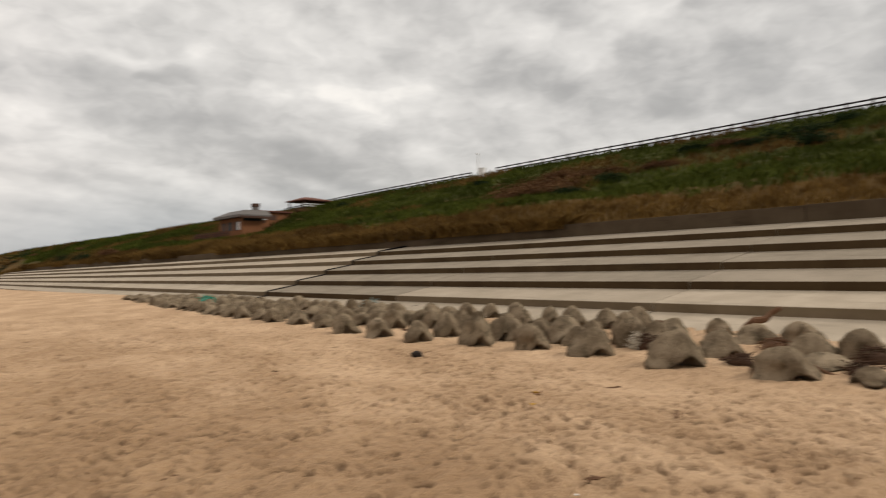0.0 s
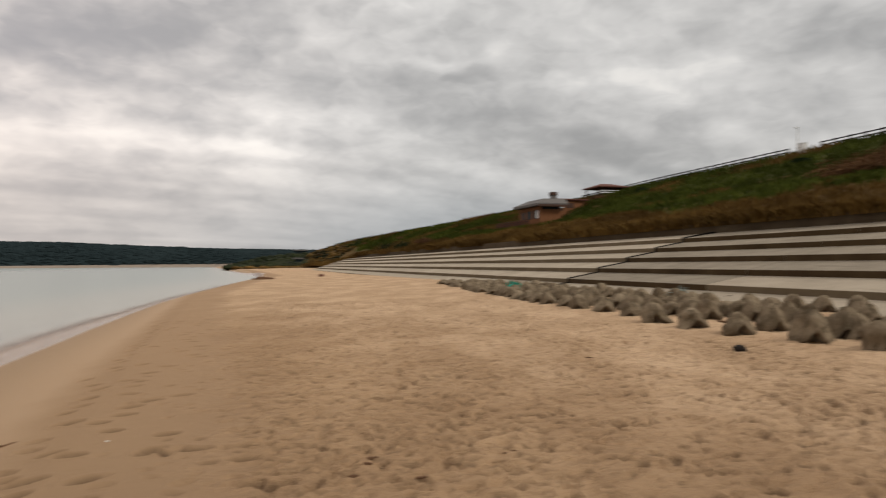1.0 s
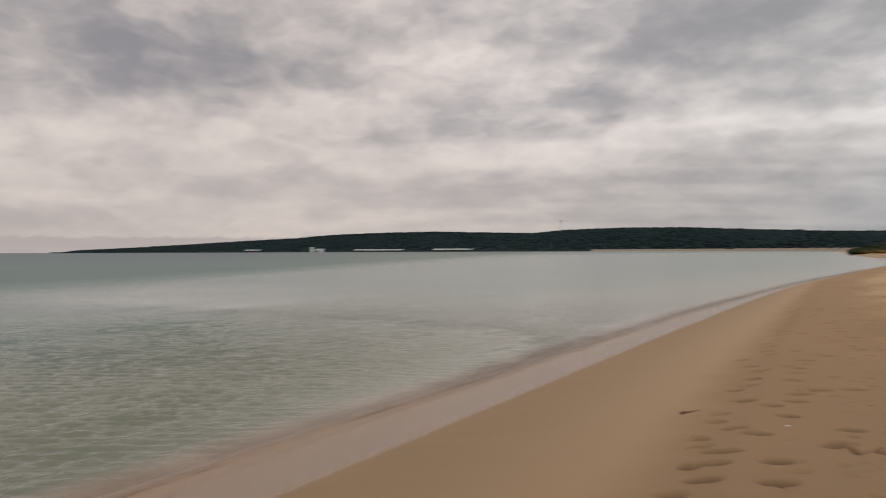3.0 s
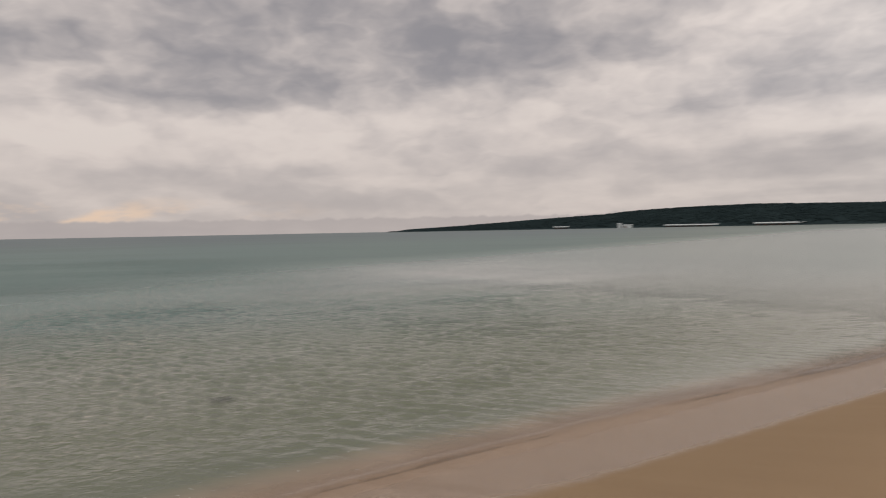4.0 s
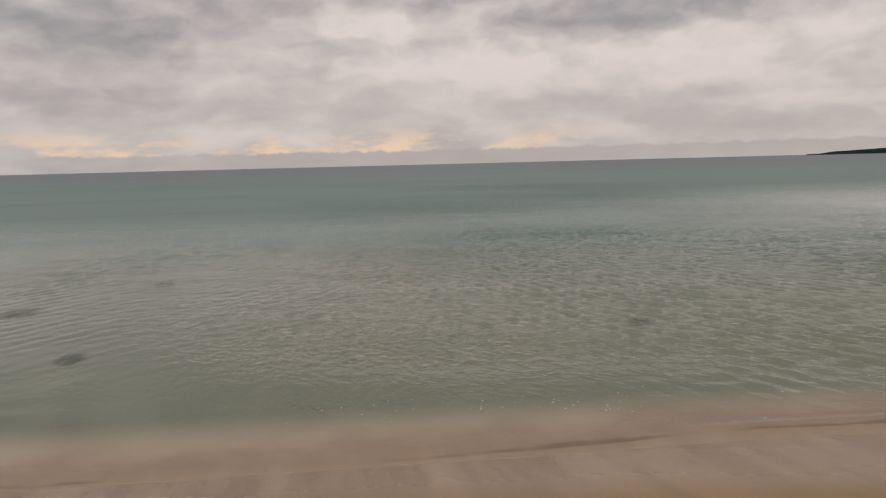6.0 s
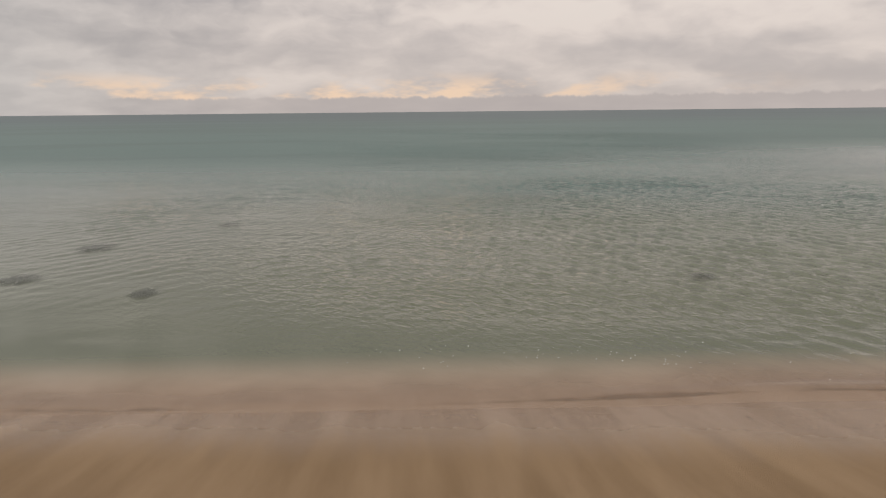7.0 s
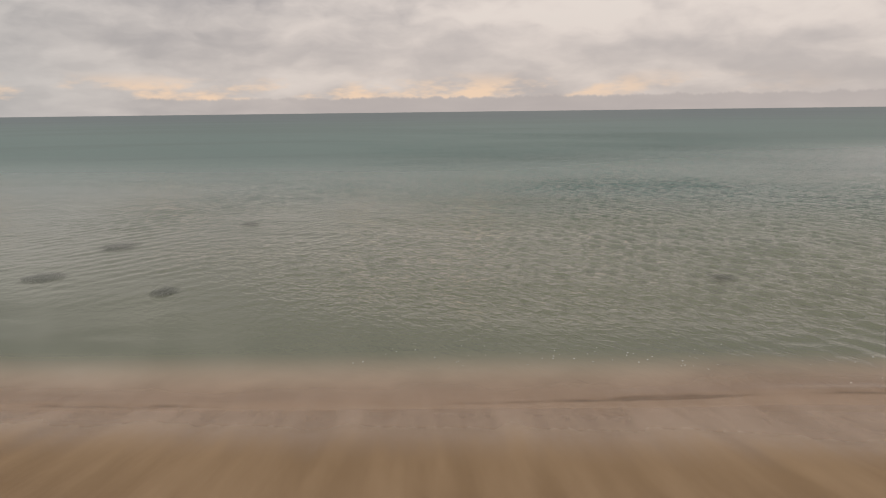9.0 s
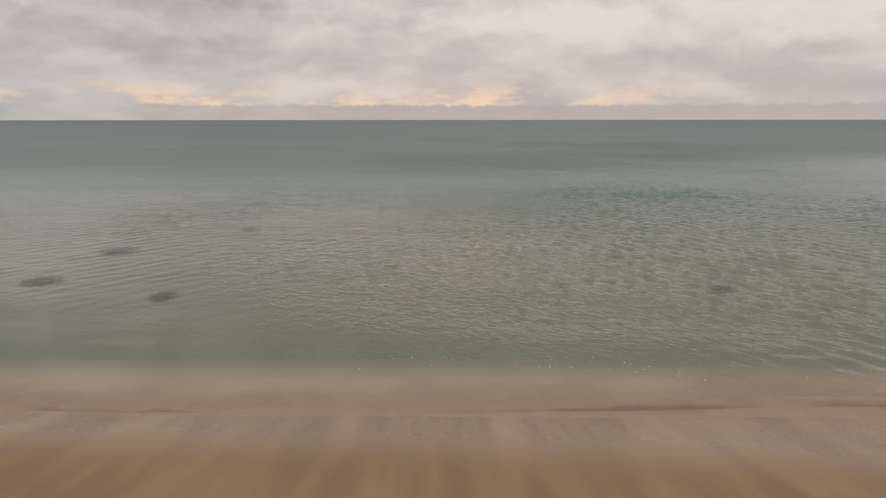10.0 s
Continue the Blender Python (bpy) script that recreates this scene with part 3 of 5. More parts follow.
# smaller, sharper marks between them
for k in range(16000):
    y = 1.5 + 17.0 * rng.rand()
    x = np.interp(y, BERM_Y, BERM_X) + 1.7 + 8.5 * rng.rand()
    if rng.rand() < layers(np.array([x]), np.array([y * 0.6]), 1.9, 2)[0] + 0.15:
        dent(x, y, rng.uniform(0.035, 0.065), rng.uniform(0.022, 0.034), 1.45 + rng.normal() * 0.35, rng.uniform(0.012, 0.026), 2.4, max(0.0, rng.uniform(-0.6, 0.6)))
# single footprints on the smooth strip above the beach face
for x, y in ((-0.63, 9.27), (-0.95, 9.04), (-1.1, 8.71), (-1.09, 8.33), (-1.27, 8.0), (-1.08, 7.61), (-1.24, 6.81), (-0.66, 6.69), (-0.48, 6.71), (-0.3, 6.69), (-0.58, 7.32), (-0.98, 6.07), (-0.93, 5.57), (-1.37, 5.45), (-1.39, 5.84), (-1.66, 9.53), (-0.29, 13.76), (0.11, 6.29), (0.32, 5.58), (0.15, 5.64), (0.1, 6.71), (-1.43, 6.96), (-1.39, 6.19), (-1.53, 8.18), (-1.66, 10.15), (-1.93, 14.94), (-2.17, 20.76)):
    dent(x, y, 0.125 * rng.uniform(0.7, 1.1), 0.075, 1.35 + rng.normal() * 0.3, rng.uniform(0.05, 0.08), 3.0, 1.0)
# a line of steps along the very edge, and more beyond
for k in range(34):
    y = 4.2 + 0.5 * k + rng.uniform(-0.14, 0.14)
    x = np.interp(y, BERM_Y, BERM_X) + rng.normal() * 0.09
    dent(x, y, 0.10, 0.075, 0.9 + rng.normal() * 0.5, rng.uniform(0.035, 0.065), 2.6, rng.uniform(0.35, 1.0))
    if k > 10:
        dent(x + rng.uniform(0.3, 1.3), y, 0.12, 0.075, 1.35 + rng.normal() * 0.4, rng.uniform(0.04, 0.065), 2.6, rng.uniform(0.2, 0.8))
ground = sheet("ground", GX, GY, GZ, m_sand)
ground.data.attributes.new("over_film", "FLOAT", "POINT").data.foreach_set("value", (GX - shore(GY) - np.interp(GY, FILM_Y, FILM_W)).reshape(-1).astype(np.float32))
ground.data.attributes.new("over_edge", "FLOAT", "POINT").data.foreach_set("value", inland.reshape(-1).astype(np.float32))
ground.data.attributes.new("trodden", "FLOAT", "POINT").data.foreach_set("value", TROD.reshape(-1).astype(np.float32))
tagged(ground, "trampled tan beach sand with wet smooth swash zone", "sand", kind="structure")

# ---- sea ----
sx = np.concatenate([-spread(0, 20, 0.05, -0.2, 4894, 1.07)[::-1]])
sy = spread(-10, 18, 0.055, -4900, 4900, 1.07)
SX, SY = np.meshgrid(sx, sy)
edge_wobble = 0.28 * (layers(SY, SY * 0 + 3.0, 2.6, 3) - 0.5) + 0.5 * (layers(SY, SY * 0 + 8.0, 11.0, 2) - 0.5)
fade = np.clip((12 + SX) / 12, 0, 1)
SXW = SX + shore(SY) * np.clip((60 + SX) / 60, 0, 1) + edge_wobble * fade
wave = 0.008 * (layers(SX * 1.0 - 3, SY * 0.5, 0.55, 2) - 0.5) + 0.03 * (layers(SX, SY * 0.2, 2.2, 2) - 0.5)
SZ = -0.665 + wave * np.clip((45 - np.abs(SY)) / 25, 0, 1) * np.clip(-SX / 2.5, 0, 1)


def wavelets(x, y, heading, fan_out, count, seed, short, long, slope, bent=7.0):
    """A train of short ripples: crests across the heading, broken up by many neighbouring headings and lengths."""
    r = np.random.RandomState(seed)
    sway = bent * (layers(x + seed, y, 2.2, 2) - 0.5)
    total = 0.0
    for k in range(count):
        length, turn_by = r.uniform(short, long), radians(heading + r.normal() * fan_out)
        phase = 6.2832 / length * (math.cos(turn_by) * x + math.sin(turn_by) * y) + r.uniform(0, 6.28) + sway * r.uniform(0.5, 1.0)
        total = total + length * (np.sin(phase) + 0.25 * np.cos(2 * phase))
    return total * slope / (6.2832 * math.sqrt(count / 2))


northern = np.clip((SY + 1.5) / 4.0, 0, 1)
lull = np.clip(0.25 + 1.5 * (layers(SXW, SY, 4.5, 3) - 0.28), 0.2, 1.2)
reach_in = np.clip((-SX - 1.2 + 0.35 * np.clip(SY, -4, 3)) / 3.0, 0, 1) * np.clip((24 + SX) / 8, 0, 1) * np.clip((18.5 - SY) / 9, 0, 1) * np.clip((SY + 10) / 3, 0, 1)
ripple = wavelets(SXW, SY, -58, 9, 8, 1, 0.22, 0.40, 0.20, 4.5) * northern + wavelets(SXW, SY, 58, 11, 8, 2, 0.24, 0.46, 0.08) * (1 - northern) + wavelets(SXW, SY, 3, 22, 10, 3, 0.24, 0.48, 0.095) * (0.35 + 0.65 * northern)
SZ = SZ + ripple * lull * reach_in
lip = 0.016 * np.exp(-((SX + 0.12) / 0.10) ** 2) * np.clip((layers(SY, SY * 0 + 31.0, 1.9, 3) - 0.42) * 5, 0, 1)
SZ = SZ + lip - 0.06 * np.clip((SX + 0.06) / 0.25, 0, 1)
sea = sheet("sea", SXW, SY, SZ, m_water)
sea.data.attributes.new("edge_distance", "FLOAT", "POINT").data.foreach_set("value", (-SX).reshape(-1).astype(np.float32))
tagged(sea, "calm rippled grey-green sea, clear near the sand", "water", kind="structure")

# ---- stepped revetment: sloping treads with upright risers, cast in 11 m slabs ----
STEP_X, STEP_Z, RUN, RISE, RISER = 15.4, 0.694, 1.65, 0.507, 0.22  # foot of the lowest riser's top edge
SLAB, FIRST_JOINT = 11.05, 10.75
revetment = tagged(new("revetment"), "stepped pale concrete sea revetment, risers coloured dark for stains and shade", "sea wall", kind="structure")


def slab_mesh(length, top, run):
    """A tread slab from its front edge: riser face in the second material, tread sloping up inland."""
    bm = bmesh.new()
    drop = RISE - RISER
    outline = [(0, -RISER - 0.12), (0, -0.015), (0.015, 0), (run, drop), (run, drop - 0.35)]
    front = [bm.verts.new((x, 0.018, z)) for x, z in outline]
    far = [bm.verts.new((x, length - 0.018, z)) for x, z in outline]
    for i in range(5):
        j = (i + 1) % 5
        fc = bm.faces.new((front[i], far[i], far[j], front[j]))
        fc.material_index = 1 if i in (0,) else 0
    bm.faces.new(front[::-1])
    bm.faces.new(far)
    bmesh.ops.recalc_face_normals(bm, faces=bm.faces)
    me = bpy.data.meshes.new("slab")
    bm.to_mesh(me)
    bm.free()
    return me


def dressed(me, tread, riser):
    me = me.copy()
    me.materials.append(tread)
    me.materials.append(riser)
    return me


base_mesh = slab_mesh(SLAB, 0, RUN)
top_mesh = slab_mesh(SLAB, 0, 1.97)
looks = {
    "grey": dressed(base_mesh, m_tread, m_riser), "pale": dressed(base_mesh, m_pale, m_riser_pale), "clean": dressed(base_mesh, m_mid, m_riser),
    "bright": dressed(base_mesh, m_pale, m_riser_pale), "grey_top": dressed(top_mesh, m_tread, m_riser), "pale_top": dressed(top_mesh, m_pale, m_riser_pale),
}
slabs = []
for section in range(-4, 15):
    y = FIRST_JOINT + section * SLAB
    for level in range(6):
        x, z = STEP_X + (level - 1) * RUN, STEP_Z + (level - 1) * RISE
        if section >= 2:
            look_of = "pale"
        elif level in (0, 1) and section <= 0:
            look_of = "bright"
        elif level == 1:
            look_of = "grey" if section == 1 else "bright"
        elif level == 0:
            look_of = "bright"
        elif level == 2 and section < 0:
            look_of = "clean"
        else:
            look_of = "grey"
        if level == 5:
            look_of = "pale_top" if section >= 2 else "grey_top"
        if section in (1, 2) and level in (0, 1):
            look_of = "grey" if section == 1 and level == 1 else "bright"
        slabs.append((look_of, x, y + random.uniform(-0.004, 0.004), z + random.uniform(-0.006, 0.006)))
# a wide open joint filled with black strip climbs the whole flight
JOINT_Y = FIRST_JOINT + 2 * SLAB
for level in range(6):
    x, z = STEP_X + (level - 1) * RUN, STEP_Z + (level - 1) * RISE
    run = RUN if level < 5 else 1.9
    rise_by = (RISE - RISER) / RUN * run
    corners = [(x + 0.02, z - 0.05), (x + run - 0.02, z - 0.05 + rise_by), (x + run - 0.02, z + rise_by + 0.045), (x + 0.02, z + 0.045), (x - 0.03, z + 0.02), (x - 0.03, z - RISER - 0.05), (x + 0.02, z - RISER - 0.05)]
    bm = bmesh.new()
    lo = [bm.verts.new((cx, JOINT_Y - 0.08, cz)) for cx, cz in corners]
    hi = [bm.verts.new((cx, JOINT_Y + 0.08, cz)) for cx, cz in corners]
    for i in range(len(corners)):
        j = (i + 1) % len(corners)
        bm.faces.new((lo[i], lo[j], hi[j], hi[i]))
    bm.faces.new(lo)
    bm.faces.new(hi)
    bmesh.ops.recalc_face_normals(bm, faces=bm.faces)
    part("joint_strip", bm, m_joint, revetment, "black filler strip in the open joint")

# low retaining wall at the head of the steps
WALL_X = STEP_X + 4 * RUN + 1.97
WALL_Z = STEP_Z + 4 * RISE + (RISE - RISER) * 1.97 / RUN
head_wall = tagged(new("retaining_wall"), "low dark weathered concrete wall above the steps", "wall", kind="structure")
for section in range(-4, 15):
    y = FIRST_JOINT + section * SLAB
    part("wall_section", boxed((WALL_X, y + 0.01, WALL_Z - 0.4), (WALL_X + 0.4, y + SLAB - 0.01, WALL_Z + 0.50 + random.uniform(-0.015, 0.015)), 0.02), m_wall, head_wall)

# ---- grassed embankment behind the wall ----
END_Y = FIRST_JOINT + 15 * SLAB
BANK_D = [0.0, 0.5, 6.0, 16.0, 38.0, 44.0, 110.0]
BANK_Z = [3.45, 3.55, 5.45, 7.3, 14.35, 14.5, 14.7]


def bank_place(u, y):
    """A point of the embankment at u metres inland of the wall, before the far end narrows it."""
    narrow = np.interp(y, [-500, 120, 200, 250, 300, 345], [1.0, 1.0, 0.80, 0.62, 0.36, 0.20])
    foot = np.interp(y, [-500, END_Y - 10, END_Y + 40, 420], [WALL_X + 0.35, WALL_X + 0.35, WALL_X - 3, WALL_X - 8])
    x = foot + u * narrow
    top = np.interp(u, BANK_D, BANK_Z)
    low = np.interp(y, [-500, END_Y - 15, END_Y + 25, 420], [1.0, 1.0, 0.25, 0.2])
    ridge = EYE + 0.2 * (foot + 38 * narrow) * np.interp(y, [-500, 60, 100, 125, 150, 190, 235, 270, 300, 330, 345], [1.035, 1.02, 1.01, 0.98, 1.0, 1.03, 1.08, 1.13, 1.15, 1.0, 0.3])
    t = np.clip((u - 6) / 32, 0, 1)
    foot_z = np.interp(u, [0, 0.5, 6, 110], [3.45, 3.55, 5.45, 5.45])
    z = np.where(u < 6, 0.3 + (foot_z - 0.3) * low, 0.3 + 5.15 * low + (ridge - 0.3 - 5.15 * low) * np.interp(u, [6, 16, 38, 44, 110], [0, 0.20, 1.0, 1.01, 1.02]))
    bump = np.clip(u / 4, 0, 1) * np.clip((39 - u) / 8, 0.06, 1)
    z = z - 1.8 * np.exp(-((x - 40.0) / 6.5) ** 2 - ((y - 96.0) / 10.0) ** 2)
    z = z + bump * (1.1 * (layers(x, y * 0.6, 9.0, 3) - 0.5) + 0.35 * (layers(x, y, 1.6, 2) - 0.5))
    return x, z


bu = np.concatenate([np.arange(0, 44, 0.5), np.linspace(44, 110, 12)])
by = spread(-40, 140, 0.7, -150, 345, 1.03)
BU, BY = np.meshgrid(bu, by)
BX, BZ = bank_place(BU, BY)
bank = sheet("embankment", BX, BY, BZ, m_soil)
tagged(bank, "long embankment with green grass and a dry brown foot", "embankment", kind="structure")


def blades(name, count, u_range, y_range, tall, wide, mat, per=5, lean=0.5, seed=1, keep=None):
    r = np.random.RandomState(seed)
    u = r.uniform(*u_range, count * 3)
    y = y_range[0] + (y_range[1] - y_range[0]) * r.rand(count * 3) ** 1.5
    x, z = bank_place(u, y)
    if keep is not None:
        ok = keep(x, y, u)
        u, y, x, z = u[ok], y[ok], x[ok], z[ok]
    x, y, z = x[:count], y[:count], z[:count]
    grow = np.interp(y, [0, 60, 300], [1.0, 1.25, 2.6])
    total = len(x) * per
    x, y, z, grow = (np.repeat(v, per) for v in (x, y, z, grow))
    spread_by = 0.16 * grow
    x, y = x + r.normal(0, 1, total) * spread_by, y + r.normal(0, 1, total) * spread_by
    h = r.uniform(*tall, total) * grow
    turn = r.uniform(0, 6.28, total)
    half = wide * grow * r.uniform(0.6, 1.3, total) / 2
    dx, dy = np.cos(turn) * half, np.sin(turn) * half
    lx, ly = r.normal(0, lean, total) * h, r.normal(0, lean, total) * h
    co = np.stack([np.stack([x - dx, y - dy, z - 0.08], -1), np.stack([x + dx, y + dy, z - 0.08], -1), np.stack([x + lx * 0.4 + dx * 0.8, y + ly * 0.4 + dy * 0.8, z + h * 0.6], -1),
                   np.stack([x + lx, y + ly, z + h], -1), np.stack([x + lx * 0.4 - dx * 0.8, y + ly * 0.4 - dy * 0.8, z + h * 0.6], -1)], 1)
    me = bpy.data.meshes.new(name)
    me.vertices.add(total * 5)
    me.vertices.foreach_set("co", co.reshape(-1).astype(np.float32))
    me.loops.add(total * 5)
    me.loops.foreach_set("vertex_index", np.arange(total * 5, dtype=np.int32))
    me.polygons.add(total)
    me.polygons.foreach_set("loop_start", np.arange(0, total * 5, 5, dtype=np.int32))
    me.update(calc_edges=True)
    me.materials.append(mat)
    return new(name, me)


def rough_edge(x, y):
    return 30.4 + np.interp(y, [140, 200, 330], [0, 5, 5]) + 7.0 * (layers(y * 0.5, x * 0.2, 6.0, 3) - 0.5)


tagged(blades("dry_grass", 26000, (0.3, 12), (-30, 335), (0.14, 0.38), 0.05, m_straw, 5, 0.45, 2, lambda x, y, u: x < rough_edge(x, y)), "tall dry straw-brown grass on the bank's foot", "grass", kind="stuff")
tagged(blades("green_grass", 30000, (4, 41), (-35, 330), (0.15, 0.45), 0.08, m_grass, 5, 0.5, 3, lambda x, y, u: (x > rough_edge(x, y)) & (layers(x * 0.8, y * 0.45, 5.0, 3) < 0.60)), "rough green grass on the embankment slope", "grass", kind="stuff")
tagged(blades("brown_grass", 9000, (4, 40), (-30, 300), (0.2, 0.6), 0.07, m_straw, 5, 0.5, 4, lambda x, y, u: (x > rough_edge(x, y)) & (layers(x * 0.8, y * 0.45, 5.0, 3) > 0.57)), "withered brown grass patches among the green", "grass", kind="stuff")


tagged(blades("overhanging_grass", 4200, (-0.5, 0.7), (16, 180), (0.25, 0.55), 0.05, m_straw, 5, 0.8, 9, lambda x, y, u: layers(y * 1.0, y * 0 + 2, 7.0, 3) > 0.42), "dry grass hanging over the retaining wall", "grass", kind="stuff")


def leaves(bm_list, centre, size, count, r, leaf):
    """Small leaf blades filling a flattened, uneven crown."""
    cx, cy, cz = centre
    verts, faces = bm_list
    for k in range(count):
        th, ph = r.uniform(0, 6.283), math.acos(r.uniform(-0.1, 1))
        rad = r.uniform(0.55, 1.0) * (1 + 0.35 * math.sin(3 * th + cx) * math.sin(2 * ph + cy))
        p = Vector((cx + size[0] * rad * math.sin(ph) * math.cos(th), cy + size[1] * rad * math.sin(ph) * math.sin(th), cz + size[2] * rad * math.cos(ph)))
        q = Vector((r.normal(), r.normal(), r.normal())).normalized()
        s = q.orthogonal().normalized()
        s2 = q.cross(s)
        ln, wd = leaf * r.uniform(0.6, 1.3), leaf * r.uniform(0.3, 0.6)
        i = len(verts)
        verts += [tuple(p - s * ln), tuple(p + s2 * wd), tuple(p + s * ln), tuple(p - s2 * wd)]
        faces.append((i, i + 1, i + 2, i + 3))


def shrub(u, y, size, mat, label, count, seed, leaf=0.12):
    x, z = bank_place(np.array([u]), np.array([y]))
    thing = tagged(new("shrub"), label, "shrub", "shrubs on the embankment")
    thing.matrix_world = pose(float(x[0]), y, float(z[0]) - 0.05)
    r = np.random.RandomState(seed)
    data = ([], [])
    for k in range(4):
        leaves(data, (r.uniform(-0.5, 0.5) * size[0], r.uniform(-0.6, 0.6) * size[1], 0.1), (size[0] * r.uniform(0.5, 0.8), size[1] * r.uniform(0.5, 0.8), size[2] * r.uniform(0.6, 1.0)), count // 4, r, leaf)
    soup("foliage", data[0], data[1], mat, thing)
    bm = bmesh.new()
    for k in range(5):
        tube(bm, (r.uniform(-0.2, 0.2), r.uniform(-0.2, 0.2), -0.1), (r.uniform(-0.5, 0.5) * size[0], r.uniform(-0.5, 0.5) * size[1], size[2] * 0.6), 0.03, 0.01, 5)
    part("stem", bm, m_wood_dark, thing)


def place_by(turn_deg, height_deg):
    """Where a line of sight from the stand meets the embankment: metres inland of the wall, and along the shore."""
    t, k = radians(turn_deg), math.tan(radians(height_deg))
    for d in np.arange(20, 260, 0.25):
        x, y = d * math.sin(t), d * math.cos(t)
        if x > WALL_X + 0.5:
            u = x - WALL_X - 0.35
            bx, bz = bank_place(np.array([u]), np.array([y]))
            if bz[0] > EYE + k * d:
                return u, y
    return 30.0, y


SHRUBS = [(52.1, 6.85, "dark", 1.6), (65.7, 9.36, "dark", 2.2), (59.2, 9.06, "dark", 1.3), (45.8, 6.05, "rust", 3.4), (47.9, 6.6, "rust", 3.2), (50.3, 7.3, "rust", 2.8), (51.4, 7.5, "rust", 1.8), (44.6, 5.7, "rust", 2.0),
          (49.0, 5.95, "dark", 1.2), (66.6, 8.8, "dark", 1.4), (62.6, 9.05, "dark", 1.1), (56.1, 7.88, "rust", 1.3), (61.5, 9.2, "rust", 1.6), (36.0, 7.0, "rust", 2.0), (69.0, 10.2, "dark", 1.2), (42.0, 7.0, "dark", 1.1),
          (31.0, 5.4, "dark", 1.3), (28.0, 5.0, "rust", 1.8), (17.0, 3.0, "rust", 2.4), (12.0, 1.2, "dark", 3.0), (10.5, 1.1, "dark", 3.2), (9.2, 0.9, "dark", 3.2), (14.0, 1.7, "rust", 3.0), (33.0, 6.5, "dark", 0.9)]
for k, (turn_deg, height_deg, kind_of, size) in enumerate(SHRUBS):
    u, y = place_by(turn_deg, height_deg)
    if kind_of == "dark":
        shrub(u, y, (size * 0.8, size * 1.2, size * 0.55), m_shrub, "low dark green shrub on the grassy bank", 1800, 50 + k, 0.07 + 0.02 * size)
    else:
        shrub(u, y, (size * 0.8, size * 1.4, size * 0.36), m_rust, "spreading rust-brown withered shrub on the bank", 3000, 50 + k, 0.05 + 0.018 * size)

# ---- fence along the crest, with a lamp pole at its gap ----
CREST_U = 38.3


def crest(y, u=CREST_U):
    x, z = bank_place(np.array([u]), np.array([float(y)]))
    return float(x[0]), float(z[0])


pole_y = 69.0
post_bm = boxed((-0.065, -0.065, -0.3), (0.065, 0.065, 0.92), 0.01)
post_me = bpy.data.meshes.new("post")
post_bm.to_mesh(post_me)
post_bm.free()
post_me.materials.append(m_rail)


def fence(y0, y1, label):
    thing = tagged(new("fence"), label, "fence", "fences on the crest")
    x0, z0 = crest(y0)
    thing.matrix_world = pose(x0, y0, z0)
    count = int((y1 - y0) / 2.0)
    for k in range(count + 1):
        x, z = crest(y0 + k * 2.0)
        ob = new("post", post_me)
        ob.parent = thing
        ob.matrix_basis = pose(x - x0, k * 2.0, z - z0, random.uniform(-1.5, 1.5), random.uniform(-2, 2))
        if k < count:
            x2, z2 = crest(y0 + (k + 1) * 2.0)
            for h in (0.42, 0.78):
                part("rail", tube(bmesh.new(), (x - x0 - 0.06, k * 2.0 - 0.04, z - z0 + h), (x2 - x0 - 0.06, k * 2.0 + 2.04, z2 - z0 + h), 0.075, 0.075, 6), m_rail, thing)


fence(-20.0, 66.0, "two-rail weathered timber fence along the grassy crest")
fence(71.0, 125.0, "two-rail weathered timber fence running towards the house")

px0, pz0 = crest(pole_y, 37.8)
pole = tagged(new("lamp_pole"), "slim white lamp pole beside a white cabinet", "lamp pole")
pole.matrix_world = pose(px0, pole_y, pz0)
part("shaft", tube(bmesh.new(), (0, 0, -0.2), (0, 0, 3.1), 0.09, 0.06, 10), m_white, pole)
part("lamp_head", boxed((-0.35, -0.09, 3.05), (0.08, 0.09, 3.16), 0.02), m_white, pole)
part("base_plate", boxed((-0.14, -0.14, -0.06), (0.14, 0.14, 0.02), 0.01), m_white, pole)
cab = tagged(new("utility_cabinet"), "small white utility cabinet at the fence gap", "cabinet")
cab.matrix_world = pose(px0 - 0.4, pole_y - 1.2, pz0)
part("body", boxed((-0.25, -0.45, -0.2), (0.25, 0.45, 1.0), 0.02), m_white, cab)
cab_door = part("door", boxed((-0.275, -0.40, 0.05), (-0.252, 0.40, 0.92), 0.005), m_white, cab)
part("handle", boxed((-0.30, 0.26, 0.46), (-0.277, 0.30, 0.62), 0.004), m_rail, cab_door, "small dark handle")
part("cap", boxed((-0.30, -0.50, 1.0), (0.30, 0.50, 1.06), 0.01), m_white, cab)

# ---- brick house on the slope ----
HX, HY, HZ = 41.4, 97.0, 7.2
house = tagged(new("house"), "low brown brick house with shallow grey roof and chimney", "house")
house.matrix_world = pose(HX, HY, HZ, 0, 0, 2)
bm = bmesh.new()
box(bm, (0, 0, -1.5), (3.2, 0.25, 2.75))
box(bm, (2.95, 0.25, -1.5), (3.2, 8.0, 2.75))
box(bm, (0, 7.75, -1.5), (2.95, 8.0, 2.75))
box(bm, (0, 0.25, -1.5), (0.25, 7.75, 0.9))
box(bm, (0, 0.25, 2.25), (0.25, 7.75, 2.75))
for y0 in (0.25, 2.7, 5.2, 7.1):
    box(bm, (0, y0, 0.9), (0.25, y0 + 0.65, 2.25))
part("wall", bm, m_brick, house, "brown brick walls")
roof_bm = bmesh.new()
